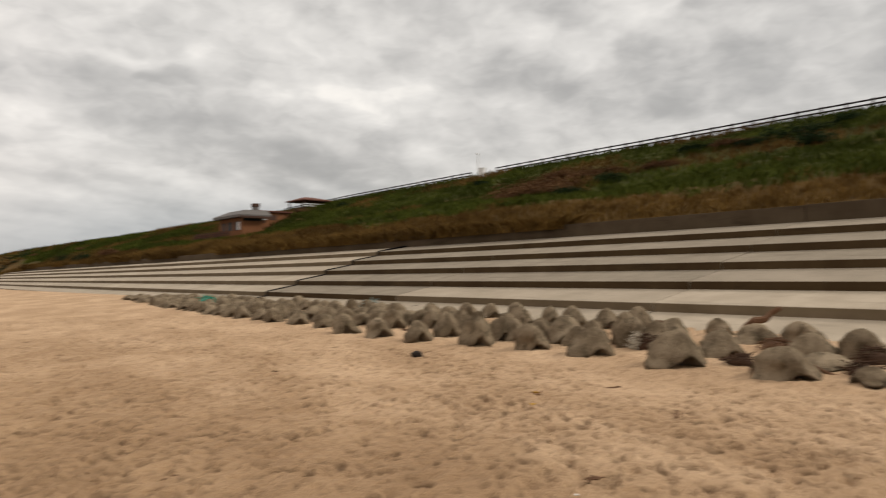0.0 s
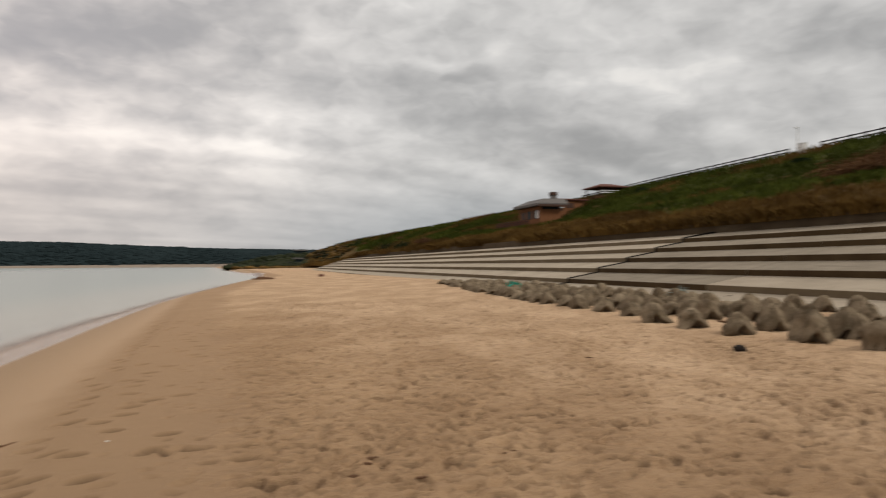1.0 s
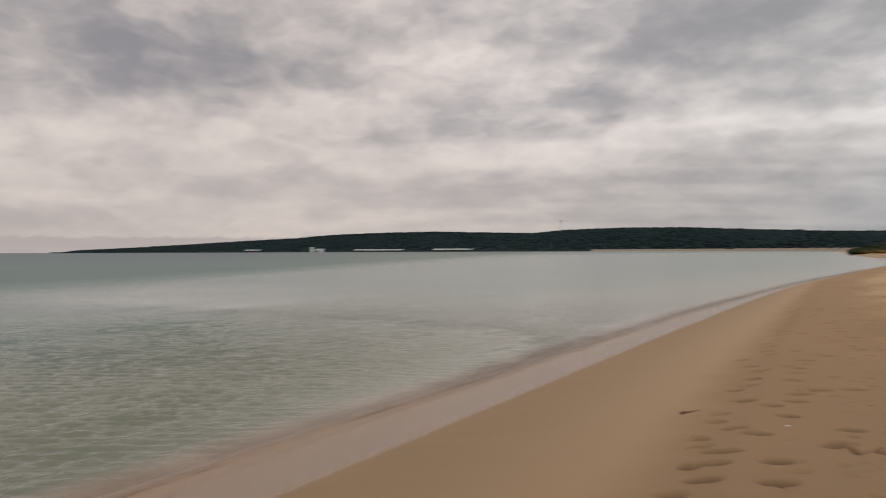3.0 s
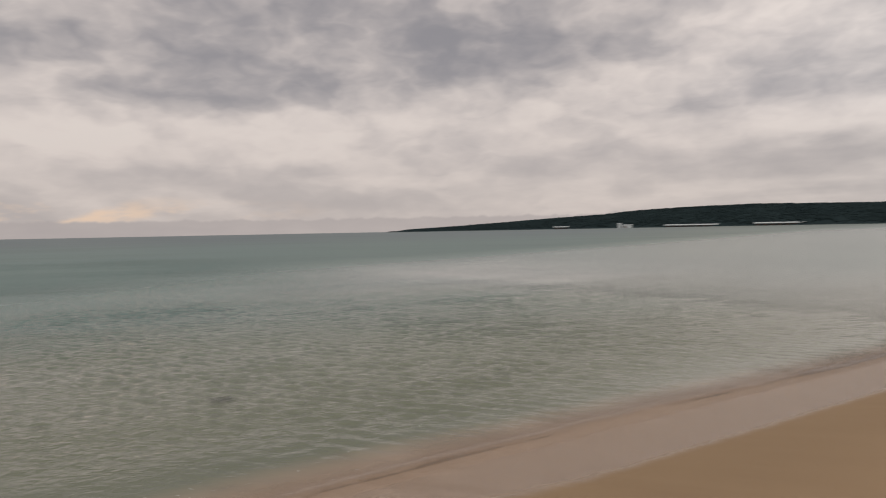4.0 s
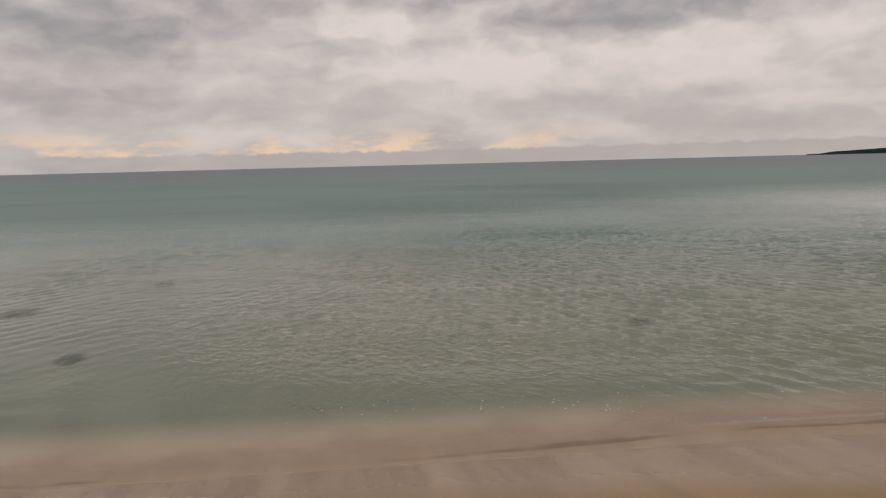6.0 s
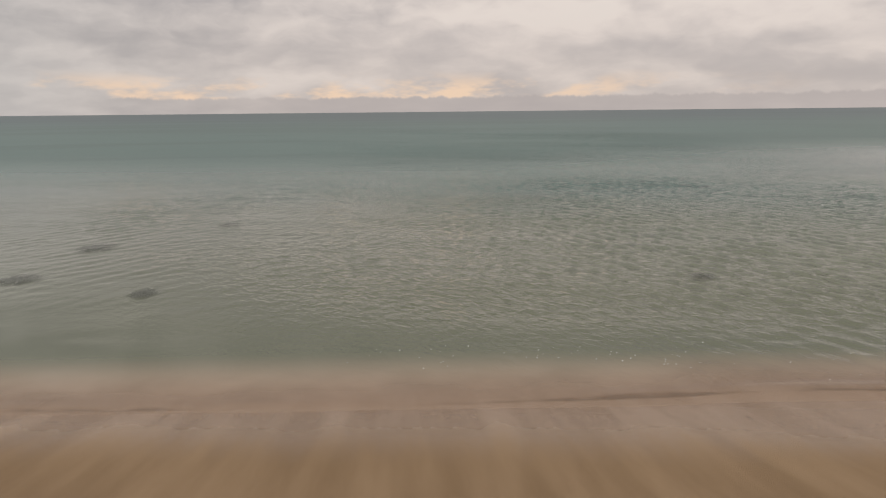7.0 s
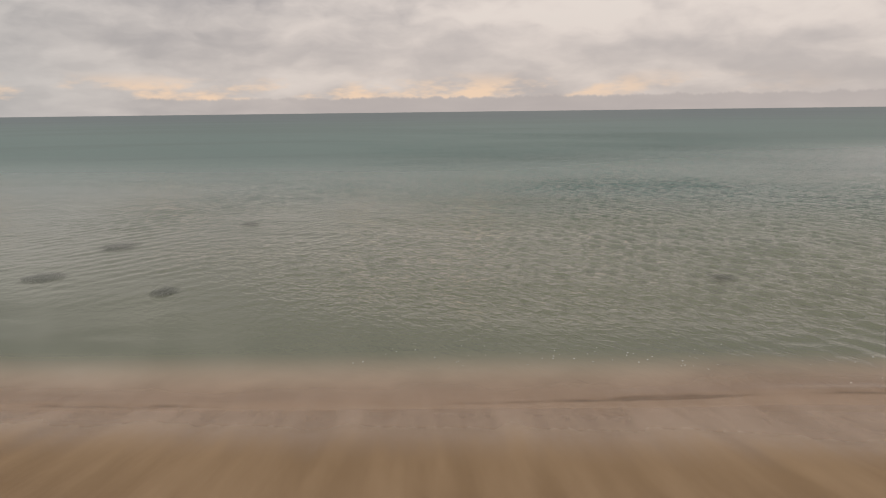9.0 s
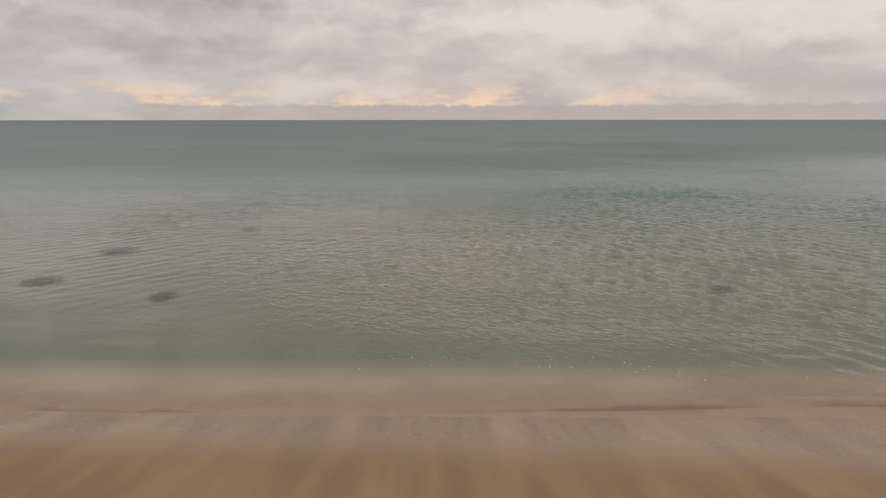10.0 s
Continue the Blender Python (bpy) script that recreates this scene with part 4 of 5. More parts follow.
lowr = [roof_bm.verts.new(v) for v in ((-0.8, -0.9, 2.76), (4.1, -0.9, 2.76), (4.1, 8.6, 2.76), (-0.8, 8.6, 2.76))]
eave = [roof_bm.verts.new((v.co.x, v.co.y, 3.12)) for v in lowr]
flat = [roof_bm.verts.new(v) for v in ((0.3, -0.3, 3.82), (3.9, -0.3, 3.82), (3.9, 5.4, 3.82), (0.3, 5.4, 3.82))]
roof_bm.faces.new(lowr[::-1])
for i in range(4):
    j = (i + 1) % 4
    roof_bm.faces.new((lowr[i], lowr[j], eave[j], eave[i]))
    roof_bm.faces.new((eave[i], eave[j], flat[j], flat[i]))
roof_bm.faces.new(flat)
bmesh.ops.recalc_face_normals(roof_bm, faces=roof_bm.faces)
roof = part("roof", roof_bm, m_roof, house, "shallow grey hipped roof")
part("fascia", boxed((-0.83, -0.95, 2.62), (4.13, -0.905, 2.92)), m_wood_dark, house, "dark eave board")
# a dark strip across the top of the front wall
part("window", boxed((0.15, -0.06, 2.28), (2.9, -0.004, 2.64)), m_glass, house, "dark band under the eave")
chim = part("chimney", boxed((2.3, 0.9, 3.4), (3.1, 1.7, 4.45), 0.03), m_roof, house, "pale chimney")
part("chimney_cap", boxed((2.22, 0.82, 4.45), (3.18, 1.78, 4.95), 0.03), m_wood_dark, chim, "dark cap")
for y0, y1 in ((0.9, 2.7), (3.35, 5.2), (5.85, 7.1)):
    win = part("window", boxed((0.06, y0 + 0.005, 0.905), (0.14, y1 - 0.005, 2.245)), m_wood_dark, house, "dark framed window")
    part("pane", boxed((0.03, y0 + 0.09, 0.99), (0.058, (y0 + y1) / 2 - 0.03, 2.16)), m_white if y0 < 1 else m_glass, win)
    part("pane", boxed((0.03, (y0 + y1) / 2 + 0.03, 0.99), (0.058, y1 - 0.09, 2.16)), m_glass, win)
terrace = tagged(new("terrace"), "raised dark timber terrace with railing beside the house", "terrace")
terrace.matrix_world = pose(HX - 1.9, HY + 0.2, HZ - 0.15, 0, 0, 2)
part("deck", boxed((0, 0, -0.35), (3.0, 13.0, -0.15), 0.02), m_wood_dark, terrace)
part("skirt", boxed((0.16, 0.1, -2.2), (0.30, 12.9, -0.35)), m_brick, terrace)
for k in range(9):
    part("post", boxed((0.02, 0.02 + k * 1.61, -0.15), (0.12, 0.12 + k * 1.61, 0.85), 0.008), m_wood_dark, terrace)
for k in range(26):
    part("board", boxed((0.125, 0.12 + k * 0.49, -0.9), (0.150, 0.50 + k * 0.49, 0.80)), m_board, terrace)
for h in (0.25, 0.55, 0.86):
    part("rail", boxed((0.03, 0.0, h), (0.11, 13.0, h + 0.09), 0.008), m_wood_dark, terrace)
annex = tagged(new("annex"), "brown brick annex with flat roof stepping up the slope", "building")
annex.matrix_world = pose(HX + 3.6, HY + 2.5, HZ + 1.5, 0, 0, 2)
part("wall", boxed((0, 0, -2.0), (5.2, 6, 2.35), 0.02), m_brick, annex)
part("roof", boxed((-0.35, -0.35, 2.36), (5.55, 6.35, 2.6), 0.03), m_red_roof, annex, "flat red-brown roof slab")
win = part("window", boxed((1.7, -0.05, 1.2), (3.0, -0.003, 1.95)), m_wood_dark, annex, "dark window opening")
part("window", boxed((0.15, -0.05, 0.75), (1.15, -0.003, 1.15)), m_wood_dark, annex, "dark low window opening")
part("sill", boxed((0.0, -0.16, 1.17), (1.3, -0.004, 1.32)), m_shed, annex, "pale canopy over the low window")
part("lintel", boxed((1.6, -0.07, 1.96), (3.1, -0.004, 2.06)), m_brick, annex)

# ---- gazebo at the crest ----
gz_x, gz_y = 58.6, 109.0
gz_z = 12.75
gazebo = tagged(new("gazebo"), "open timber gazebo with a low red-brown roof", "gazebo")
gazebo.matrix_world = pose(gz_x, gz_y, gz_z, 0, 0, 4)
bm = bmesh.new()
low4 = [bm.verts.new(v) for v in ((-2.9, -2.9, 1.32), (2.9, -2.9, 1.32), (2.9, 2.9, 1.32), (-2.9, 2.9, 1.32))]
up4 = [bm.verts.new((v.co.x, v.co.y, 1.48)) for v in low4]
tip = [bm.verts.new((-0.9, 0, 2.15)), bm.verts.new((0.9, 0, 2.15))]
bm.faces.new(low4[::-1])
for i in range(4):
    bm.faces.new((low4[i], low4[(i + 1) % 4], up4[(i + 1) % 4], up4[i]))
bm.faces.new((up4[0], up4[1], tip[1], tip[0]))
bm.faces.new((up4[1], up4[2], tip[1]))
bm.faces.new((up4[2], up4[3], tip[0], tip[1]))
bm.faces.new((up4[3], up4[0], tip[0]))
bmesh.ops.recalc_face_normals(bm, faces=bm.faces)
part("roof", bm, m_red_roof, gazebo, "low hipped red-brown roof")
for x in (-2.4, 0, 2.4):
    for y in (-2.4, 2.4):
        part("post", boxed((x - 0.09, y - 0.09, -1.2), (x + 0.09, y + 0.09, 1.34), 0.01), m_wood_dark, gazebo)
part("deck", boxed((-2.7, -2.7, -0.25), (2.7, 2.7, -0.05), 0.02), m_wood_dark, gazebo)
for y in (-2.6,):
    for h in (0.35, 0.72):
        part("rail", boxed((-2.7, y, h), (2.7, y + 0.08, h + 0.1), 0.01), m_white, gazebo, "pale railing")

# ---- far shore of the bay: wooded hills, a strip of beach, white sheds ----
FAR_TURN = [-12, -5, 0, 5, 15, 30, 45, 55, 61.6]
FAR_AWAY = [420, 520, 650, 850, 1200, 1600, 2000, 2350, 2600]
RIDGE_TURN = [-12, -5, 1.5, 6.8, 9.6, 13.3, 17.8, 22.3, 24.9, 28.5, 33, 38.3, 41.7, 44.2, 48.8, 53.4, 60.0, 61.7]
RIDGE_RISE = [1.40, 1.54, 1.58, 1.66, 1.77, 1.92, 1.94, 1.80, 1.56, 1.63, 1.72, 1.60, 1.42, 1.18, 0.92, 0.62, 0.28, 0.0]
ft = np.linspace(-12, 61.6, 420)
fr = np.linspace(0, 1, 26)
FT, FR = np.meshgrid(ft, fr)
away0 = np.interp(FT, FAR_TURN, FAR_AWAY)
back_by = np.interp(FT, [-12, 0, 20, 50, 61.6], [260, 420, 520, 300, 40])
rise = np.interp(FT, RIDGE_TURN, RIDGE_RISE)
reach = away0 + FR * back_by * 1.5
hill_z = (away0 + back_by) * np.tan(np.radians(rise)) + EYE - 7
profile = np.where(FR < 0.03, 0.0, np.clip((FR - 0.03) / 0.62, 0, 1) ** 0.75)
FZ = np.where(FR < 0.001, -1.2, 1.2 + (np.maximum(hill_z, 1.0) - 1.2) * profile) * 1.0
FZ = FZ + profile * 5 * (layers(FT * 30, FR * 300, 60.0, 3) - 0.5)
FXX, FYY = -reach * np.sin(np.radians(FT)), reach * np.cos(np.radians(FT))
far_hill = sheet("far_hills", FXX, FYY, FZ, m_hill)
tagged(far_hill, "dark wooded hills round the far side of the bay", "hills", kind="structure")
FB = np.linspace(0, 1, 3)
BT, BR = np.meshgrid(ft[:185], FB)
baway = np.interp(BT, FAR_TURN, FAR_AWAY) - 10 + BR * 36
far_beach = sheet("far_beach", -baway * np.sin(np.radians(BT)), baway * np.cos(np.radians(BT)), -0.8 + 3.8 * BR, m_far_sand)
tagged(far_beach, "thin pale strip of sand along the far shore", "beach", kind="structure")


def crowns(name, places, mat, label, category, seed):
    """Tree crowns as uneven low-sided clumps, joined."""
    r = np.random.RandomState(seed)
    bm = bmesh.new()
    bmesh.ops.create_icosphere(bm, subdivisions=1, radius=1.0)
    base = np.array([v.co[:] for v in bm.verts])
    tri = np.array([[v.index for v in fc.verts] for fc in bm.faces])
    bm.free()
    allv, allf = [], []
    for k, (x, y, z, s, h) in enumerate(places):
        jig = base * (1 + r.uniform(-0.35, 0.35, (len(base), 1)))
        allv.append(jig * (s, s, h) + (x, y, z))
        allf.append(tri + k * len(base))
    ob = soup(name, np.concatenate(allv).tolist(), np.concatenate(allf).tolist(), mat, None, True)
    return tagged(ob, label, category, kind="stuff")


rng = np.random.RandomState(21)
places = []
for k in range(17000):
    t = rng.uniform(-9, 61.0)
    fr1 = rng.rand() ** 0.8 * 0.68 + 0.035
    a0, b0 = np.interp(t, FAR_TURN, FAR_AWAY), np.interp(t, [-12, 0, 20, 50, 61.6], [260, 420, 520, 300, 40])
    d = a0 + fr1 * b0 * 1.5
    hz = (a0 + b0) * math.tan(radians(np.interp(t, RIDGE_TURN, RIDGE_RISE))) + EYE - 7
    z = 1.2 + (max(hz, 1.0) - 1.2) * min((fr1 - 0.03) / 0.62, 1) ** 0.75
    s = rng.uniform(1.4, 3.0) * (0.6 if t < 5 or t > 55 else 1.0) * (0.6 if t > 59 else 1)
    places.append((-d * math.sin(radians(t)), d * math.cos(radians(t)), z + s * 0.3, s * 1.7, s * 0.7))
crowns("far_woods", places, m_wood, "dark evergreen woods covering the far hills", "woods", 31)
places = []
for k in range(5200):
    t = rng.uniform(-10.5, 2.2)
    d = rng.uniform(292, 430)
    s = rng.uniform(0.8, 2.2) * np.interp(t, [-3.0, 2.2], [1.0, 0.35])
    top = EYE + d * math.tan(radians(np.interp(t, [-10, -7.5, -6.5, -5.5, -3.1, -0.4, 1.0, 2.2], [1.6, 1.5, 1.35, 1.1, 1.02, 0.66, 0.30, 0.02])))
    z = 0.3 + max(top - 0.3 - s, 0.2) * rng.rand() ** 0.7 * min(1.0, max(0.12, (d - 292) / 70)) * (0.75 + 0.25 * math.sin(t * 9 + 2 * math.sin(t * 23)))
    places.append((-d * math.sin(radians(t)), d * math.cos(radians(t)), z, s * 1.5, s))
dry_places = []
for k in range(900):
    t = rng.uniform(-6.2, 1.6)
    d = rng.uniform(270, 296)
    s = rng.uniform(0.25, 0.7) * (0.6 + 0.4 * math.sin(t * 5 + 2 * math.sin(t * 11)))
    dry_places.append((-d * math.sin(radians(t)), d * math.cos(radians(t)), 0.3 + s * 0.3, s * 2.0, s))
for k in range(900):
    y = rng.uniform(255, 343)
    bx1, bz1 = bank_place(np.array([rng.uniform(1, 40)]), np.array([y]))
    s = rng.uniform(0.3, 1.0)
    (places if rng.rand() < 0.45 else dry_places).append((float(bx1[0]), y, float(bz1[0]) + 0.1 * s, s * 1.8, s * 0.7))
crowns("dry_scrub", dry_places, m_straw, "low withered brown scrub along the beach end", "scrub", 33)
crowns("coastal_scrub", places, m_scrub, "low green scrub behind the end of the beach", "scrub", 32)


def shed(turn_deg, away, long, deep, tall, label, roof_mat):
    t = radians(turn_deg)
    thing = tagged(new("harbour_shed"), label, "shed", "sheds on the far shore")
    thing.matrix_world = pose(-away * math.sin(t), away * math.cos(t), 0.6, 0, 0, turn_deg)
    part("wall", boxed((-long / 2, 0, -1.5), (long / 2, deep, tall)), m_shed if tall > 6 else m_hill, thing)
    bm = bmesh.new()
    pts = [(-1, tall - 0.8), (-1, tall), (deep / 2, tall + deep * 0.10), (deep + 1, tall), (deep + 1, tall - 0.8)]
    a4 = [bm.verts.new((-long / 2 - 1, y, z)) for y, z in pts]
    b4 = [bm.verts.new((long / 2 + 1, y, z)) for y, z in pts]
    for i in range(5):
        bm.faces.new((a4[i], a4[(i + 1) % 5], b4[(i + 1) % 5], b4[i]))
    bm.faces.new(a4)
    bm.faces.new(b4)
    bmesh.ops.recalc_face_normals(bm, faces=bm.faces)
    part("roof", bm, roof_mat, thing)
    for k in range(int(long / 14)):
        x = -long / 2 + 7 + k * 14
        part("door", boxed((x - 2.5, -0.12, -0.5), (x + 2.5, -0.02, tall * 0.62)), m_wood_dark, thing, "dark roller door")


for turn_deg, long, tall, label in ((31.1, 112, 4.2, "long low white shed on the far shore"), (36.7, 118, 3.6, "very long low white shed on the far shore"), (42.3, 24, 6.2, "taller white block beside the far water"),
                                    (42.9, 9, 10.0, "narrow white tower block by the far harbour"), (47.5, 42, 5.0, "small white shed below the dark headland"), (39.0, 30, 4.0, "small white shed between longer ones")):
    shed(turn_deg, float(np.interp(turn_deg, FAR_TURN, FAR_AWAY)) - 4, long, 18, tall, label, m_shed)
for turn_deg, away, long, high in ((-3.56, 306, 3.0, 3.6), (-3.75, 412, 6.0, 9.2), (-5.26, 412, 4.0, 8.0)):
    t = radians(turn_deg)
    cottage = tagged(new("cottage"), "small far building with a pale roof among scrub" if away < 350 else "small far building with a dark roof above scrub", "building", "small buildings in the scrub")
    cottage.matrix_world = pose(-away * math.sin(t), away * math.cos(t), 0.2, 0, 0, turn_deg + 6)
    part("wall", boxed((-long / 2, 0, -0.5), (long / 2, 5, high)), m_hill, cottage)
    part("roof", boxed((-long / 2 - 0.6, -0.6, high), (long / 2 + 0.6, 5.6, high + 0.6), 0.05), m_roof, cottage, "pale flat roof" if away < 350 else "dark flat roof")

mast_turn, mast_away = 22.7, 1850.0
mast = tagged(new("wind_turbine"), "slim far wind turbine standing on the wooded ridge", "wind turbine")
t = radians(mast_turn)
mast.matrix_world = pose(-mast_away * math.sin(t), mast_away * math.cos(t), 50.0, 0, 0, mast_turn)
part("tower", tube(bmesh.new(), (0, 0, 0), (0, 0, 29), 0.9, 0.5, 8), m_shed, mast)
part("nacelle", boxed((-0.9, -2.5, 28.5), (0.9, 2.0, 30.2), 0.2), m_shed, mast)
for k in range(3):
    th = radians(90 + 120 * k)
    part("blade", tube(bmesh.new(), (0, -2.8, 29.3), (9 * math.cos(th), -2.8, 29.3 + 9 * math.sin(th)), 0.5, 0.12, 6), m_shed, mast)

# ---- half-buried tetrapods in front of the steps ----
def tetrapod_mesh(seed):
    """The upper part of a weathered tetrapod: a blunt leg rising from three that run down into the sand, hollow between them."""
    r = np.random.RandomState(seed)
    bm = bmesh.new()
    around, rings = 30, []
    lean = r.uniform(-0.10, 0.10, 2)
    for level in range(11):
        ring = []
        for k in range(around):
            th = 6.2832 * k / around
            leg = 0.5 + 0.5 * math.cos(3 * th)
            arch = 0.27 * (1 - leg) ** 1.6
            if level == 0:
                h, rad = -0.25, 0.10 + 0.32 * leg ** 1.5
            elif level == 1:
                h, rad = arch * 0.8 - 0.06 * leg, 0.14 + 0.32 * leg ** 1.5
            else:
                t = (level - 2) / 8
                h = arch - 0.12 * leg + (0.66 - arch + 0.12 * leg) * (t if t < 0.9 else 0.9 + 0.1 * (1 - (1 - (t - 0.9) * 10) ** 2))
                full = 0.41 + 0.09 * leg
                rad = full * (1 - t) ** 0.95 + 0.14 * t
                if t > 0.95:
                    rad = 0.05
                elif t > 0.8:
                    rad *= 0.86
            rad *= 1 + r.normal() * 0.026 + 0.32 * noise.noise(Vector((math.cos(th) * 1.3 + seed * 7, math.sin(th) * 1.3, h * 2.6))) + 0.12 * noise.noise(Vector((math.cos(th) * 4 + seed * 3, math.sin(th) * 4, h * 8)))
            ring.append(bm.verts.new((rad * math.cos(th) + lean[0] * h, rad * math.sin(th) + lean[1] * h, h + r.normal() * 0.007)))
        rings.append(ring)
    for lo, hi in zip(rings, rings[1:]):
        for k in range(around):
            bm.faces.new((lo[k], lo[(k + 1) % around], hi[(k + 1) % around], hi[k]))
    bm.faces.new(rings[-1])
    bm.faces.new(rings[0][::-1])
    me = bpy.data.meshes.new("tetrapod")
    for fc in bm.faces:
        fc.smooth = True
    bm.to_mesh(me)
    bm.free()
    me.materials.append(m_block)
    return me


def sand_at(x, y):
    z, _ = ground_height(np.array([float(x)]), np.array([float(y)]))
    return float(z[0])


pods = [tetrapod_mesh(s) for s in range(9)]
rng = np.random.RandomState(7)


def heap(x, y, tall, broad):
    ob = new("tetrapod", pods[rng.randint(9)])
    low = tall < 0.3
    tagged(ob, "mottled brown-grey concrete tetrapod almost buried in sand" if low else "mottled brown-grey concrete tetrapod half buried in sand", "tetrapod", "row of buried tetrapods")
    wide = broad / 0.78
    ob.matrix_world = pose(x, y, sand_at(x, y) - 0.03, rng.uniform(-12, 12), rng.uniform(-12, 12), 68 + rng.uniform(-20, 20)) @ Matrix.Diagonal((wide, wide * rng.uniform(0.9, 1.1), (tall + 0.02) / 0.64, 1))
    return ob


# the front rows: place, height over the sand, breadth
for x, y, tall, broad in ((10.78, 4.74, 0.19, 0.7), (9.82, 4.95, 0.39, 0.85), (9.79, 6.56, 0.48, 0.79), (9.81, 8.18, 0.45, 0.72), (11.02, 8.26, 0.52, 0.62), (10.97, 6.49, 0.38, 0.69), (11.77, 5.39, 0.34, 0.68), (12.0, 4.79, 0.42, 0.68), (9.8, 9.55, 0.47, 0.67), (10.78, 9.59, 0.47, 0.65), (9.59, 10.8, 0.55, 0.63), (10.38, 10.96, 0.46, 0.51), (9.29, 12.33, 0.42, 0.61), (10.07, 12.35, 0.53, 0.58), (9.26, 13.79, 0.41, 0.63), (9.21, 15.05, 0.49, 0.62), (9.48, 16.61, 0.39, 0.62), (9.63, 18.32, 0.41, 0.58), (9.94, 3.9, 0.19, 0.48)):
    heap(x, y, tall, broad)
# scattered ones behind
for x, y, tall, broad in ((12.85, 6.84, 0.3, 0.77), (13.12, 6.15, 0.37, 0.72), (13.45, 7.9, 0.32, 0.5), (13.6, 9.0, 0.28, 0.42), (12.42, 10.77, 0.54, 0.6), (13.3, 10.56, 0.44, 0.55), (12.87, 9.4, 0.54, 0.63), (12.64, 12.66, 0.56, 0.66), (13.46, 15.48, 0.44, 0.57), (13.87, 14.99, 0.39, 0.54), (14.06, 12.93, 0.29, 0.41), (12.78, 16.3, 0.44, 0.61), (11.82, 16.76, 0.52, 0.6), (12.29, 18.96, 0.52, 0.63), (11.5, 12.0, 0.42, 0.56), (11.2, 14.2, 0.46, 0.6), (10.6, 15.6, 0.45, 0.6)):
    heap(x, y, tall, broad)
for k in range(34):
    heap(rng.uniform(10.3, 12.9), rng.uniform(7.4, 18.5), rng.uniform(0.34, 0.5), rng.uniform(0.5, 0.66))
for k in range(5):
    heap(rng.uniform(10.2, 13.5), 3.6 - 0.8 * k, 0.36, 0.7)
y = 17.6
while y < 46:
    lead = np.interp(y, [15, 22, 30, 46], [9.3, 9.7, 10.3, 12.3])
    fade = np.interp(y, [20, 46], [0.0, 0.26])
    for row, extra in ((0, 0.0), (1, 0.75), (2, 1.4), (3, 2.1), (4, 2.8)):
        if row >= 2 and rng.rand() < 0.25 + 0.15 * (y > 25) or (row == 0 and y < 19):
            continue
        heap(lead + extra + rng.uniform(-0.2, 0.2), y + (row % 2) * 0.5 + rng.uniform(-0.2, 0.2), rng.uniform(0.36, 0.56) - fade, rng.uniform(0.54, 0.72))
    y += rng.uniform(0.80, 1.05)

# ---- driftwood, nets and stones washed up among them ----
def chunk(name, size, mat, seed, detail=2):
    r = np.random.RandomState(seed)
    bm = bmesh.new()
    bmesh.ops.create_icosphere(bm, subdivisions=detail, radius=1.0)
    for v in bm.verts:
        k = 1 + 0.35 * noise.noise(v.co * 1.7 + Vector((seed, 0, 0))) + 0.12 * r.normal() * 0.4
        v.co = Vector((v.co.x * size[0], v.co.y * size[1], v.co.z * size[2])) * k
    return finish(bm, name, mat, smooth=True)


def driftwood(x, y, long, thick, head, rise, seed, label="dark weathered driftwood lying on the sand", z=None, wood=None):
    r = np.random.RandomState(seed)
    thing = tagged(new("driftwood"), label, "driftwood", "driftwood on the beach")
    thing.matrix_world = pose(x, y, (sand_at(x, y) if z is None else z) + thick * 0.5, 0, -rise, head)
    bm = bmesh.new()
    pts = [Vector((long * (k / 5 - 0.5), r.normal() * thick * 0.5, r.normal() * thick * 0.3)) for k in range(6)]
    for k in range(5):
        tube(bm, pts[k], pts[k + 1] + (pts[k + 1] - pts[k]) * 0.06, thick * (0.75 - 0.08 * k), thick * (0.70 - 0.09 * k), 7)
    part("trunk", bm, wood or m_drift, thing)
    for k in range(3):
        p = pts[1 + k]
        bm = bmesh.new()
        tube(bm, p, p + Vector((r.uniform(0.1, 0.25), r.uniform(-0.25, 0.25), r.uniform(0.02, 0.16))) * long * 0.6, thick * 0.3, thick * 0.1, 5)
        part("branch", bm, wood or m_drift, thing)
    return thing


def net_heap(x, y, size, mat, label, seed):
    """A crumpled net: many short cords over a mound."""
    r = np.random.RandomState(seed)
    thing = tagged(new("fishing_net"), label, "fishing net", "washed-up nets")
    thing.matrix_world = pose(x, y, sand_at(x, y))
    bm = bmesh.new()
    for k in range(110):
        th, rad = r.uniform(0, 6.28), r.rand() ** 0.6
        p = Vector((size[0] * rad * math.cos(th), size[1] * rad * math.sin(th), size[2] * (1 - rad * rad) + 0.02))
        q = p + Vector((r.normal() * size[0] * 0.35, r.normal() * size[1] * 0.35, r.normal() * size[2] * 0.18))
        q.z = max(q.z, 0.01)
        q = p + (q - p) * 0.9
        tube(bm, p, q, 0.009, 0.005, 4)
    part("netting", bm, mat, thing)
    ob = chunk("folds", (size[0] * 0.75, size[1] * 0.75, size[2] * 0.8), mat, seed)
    ob.parent = thing


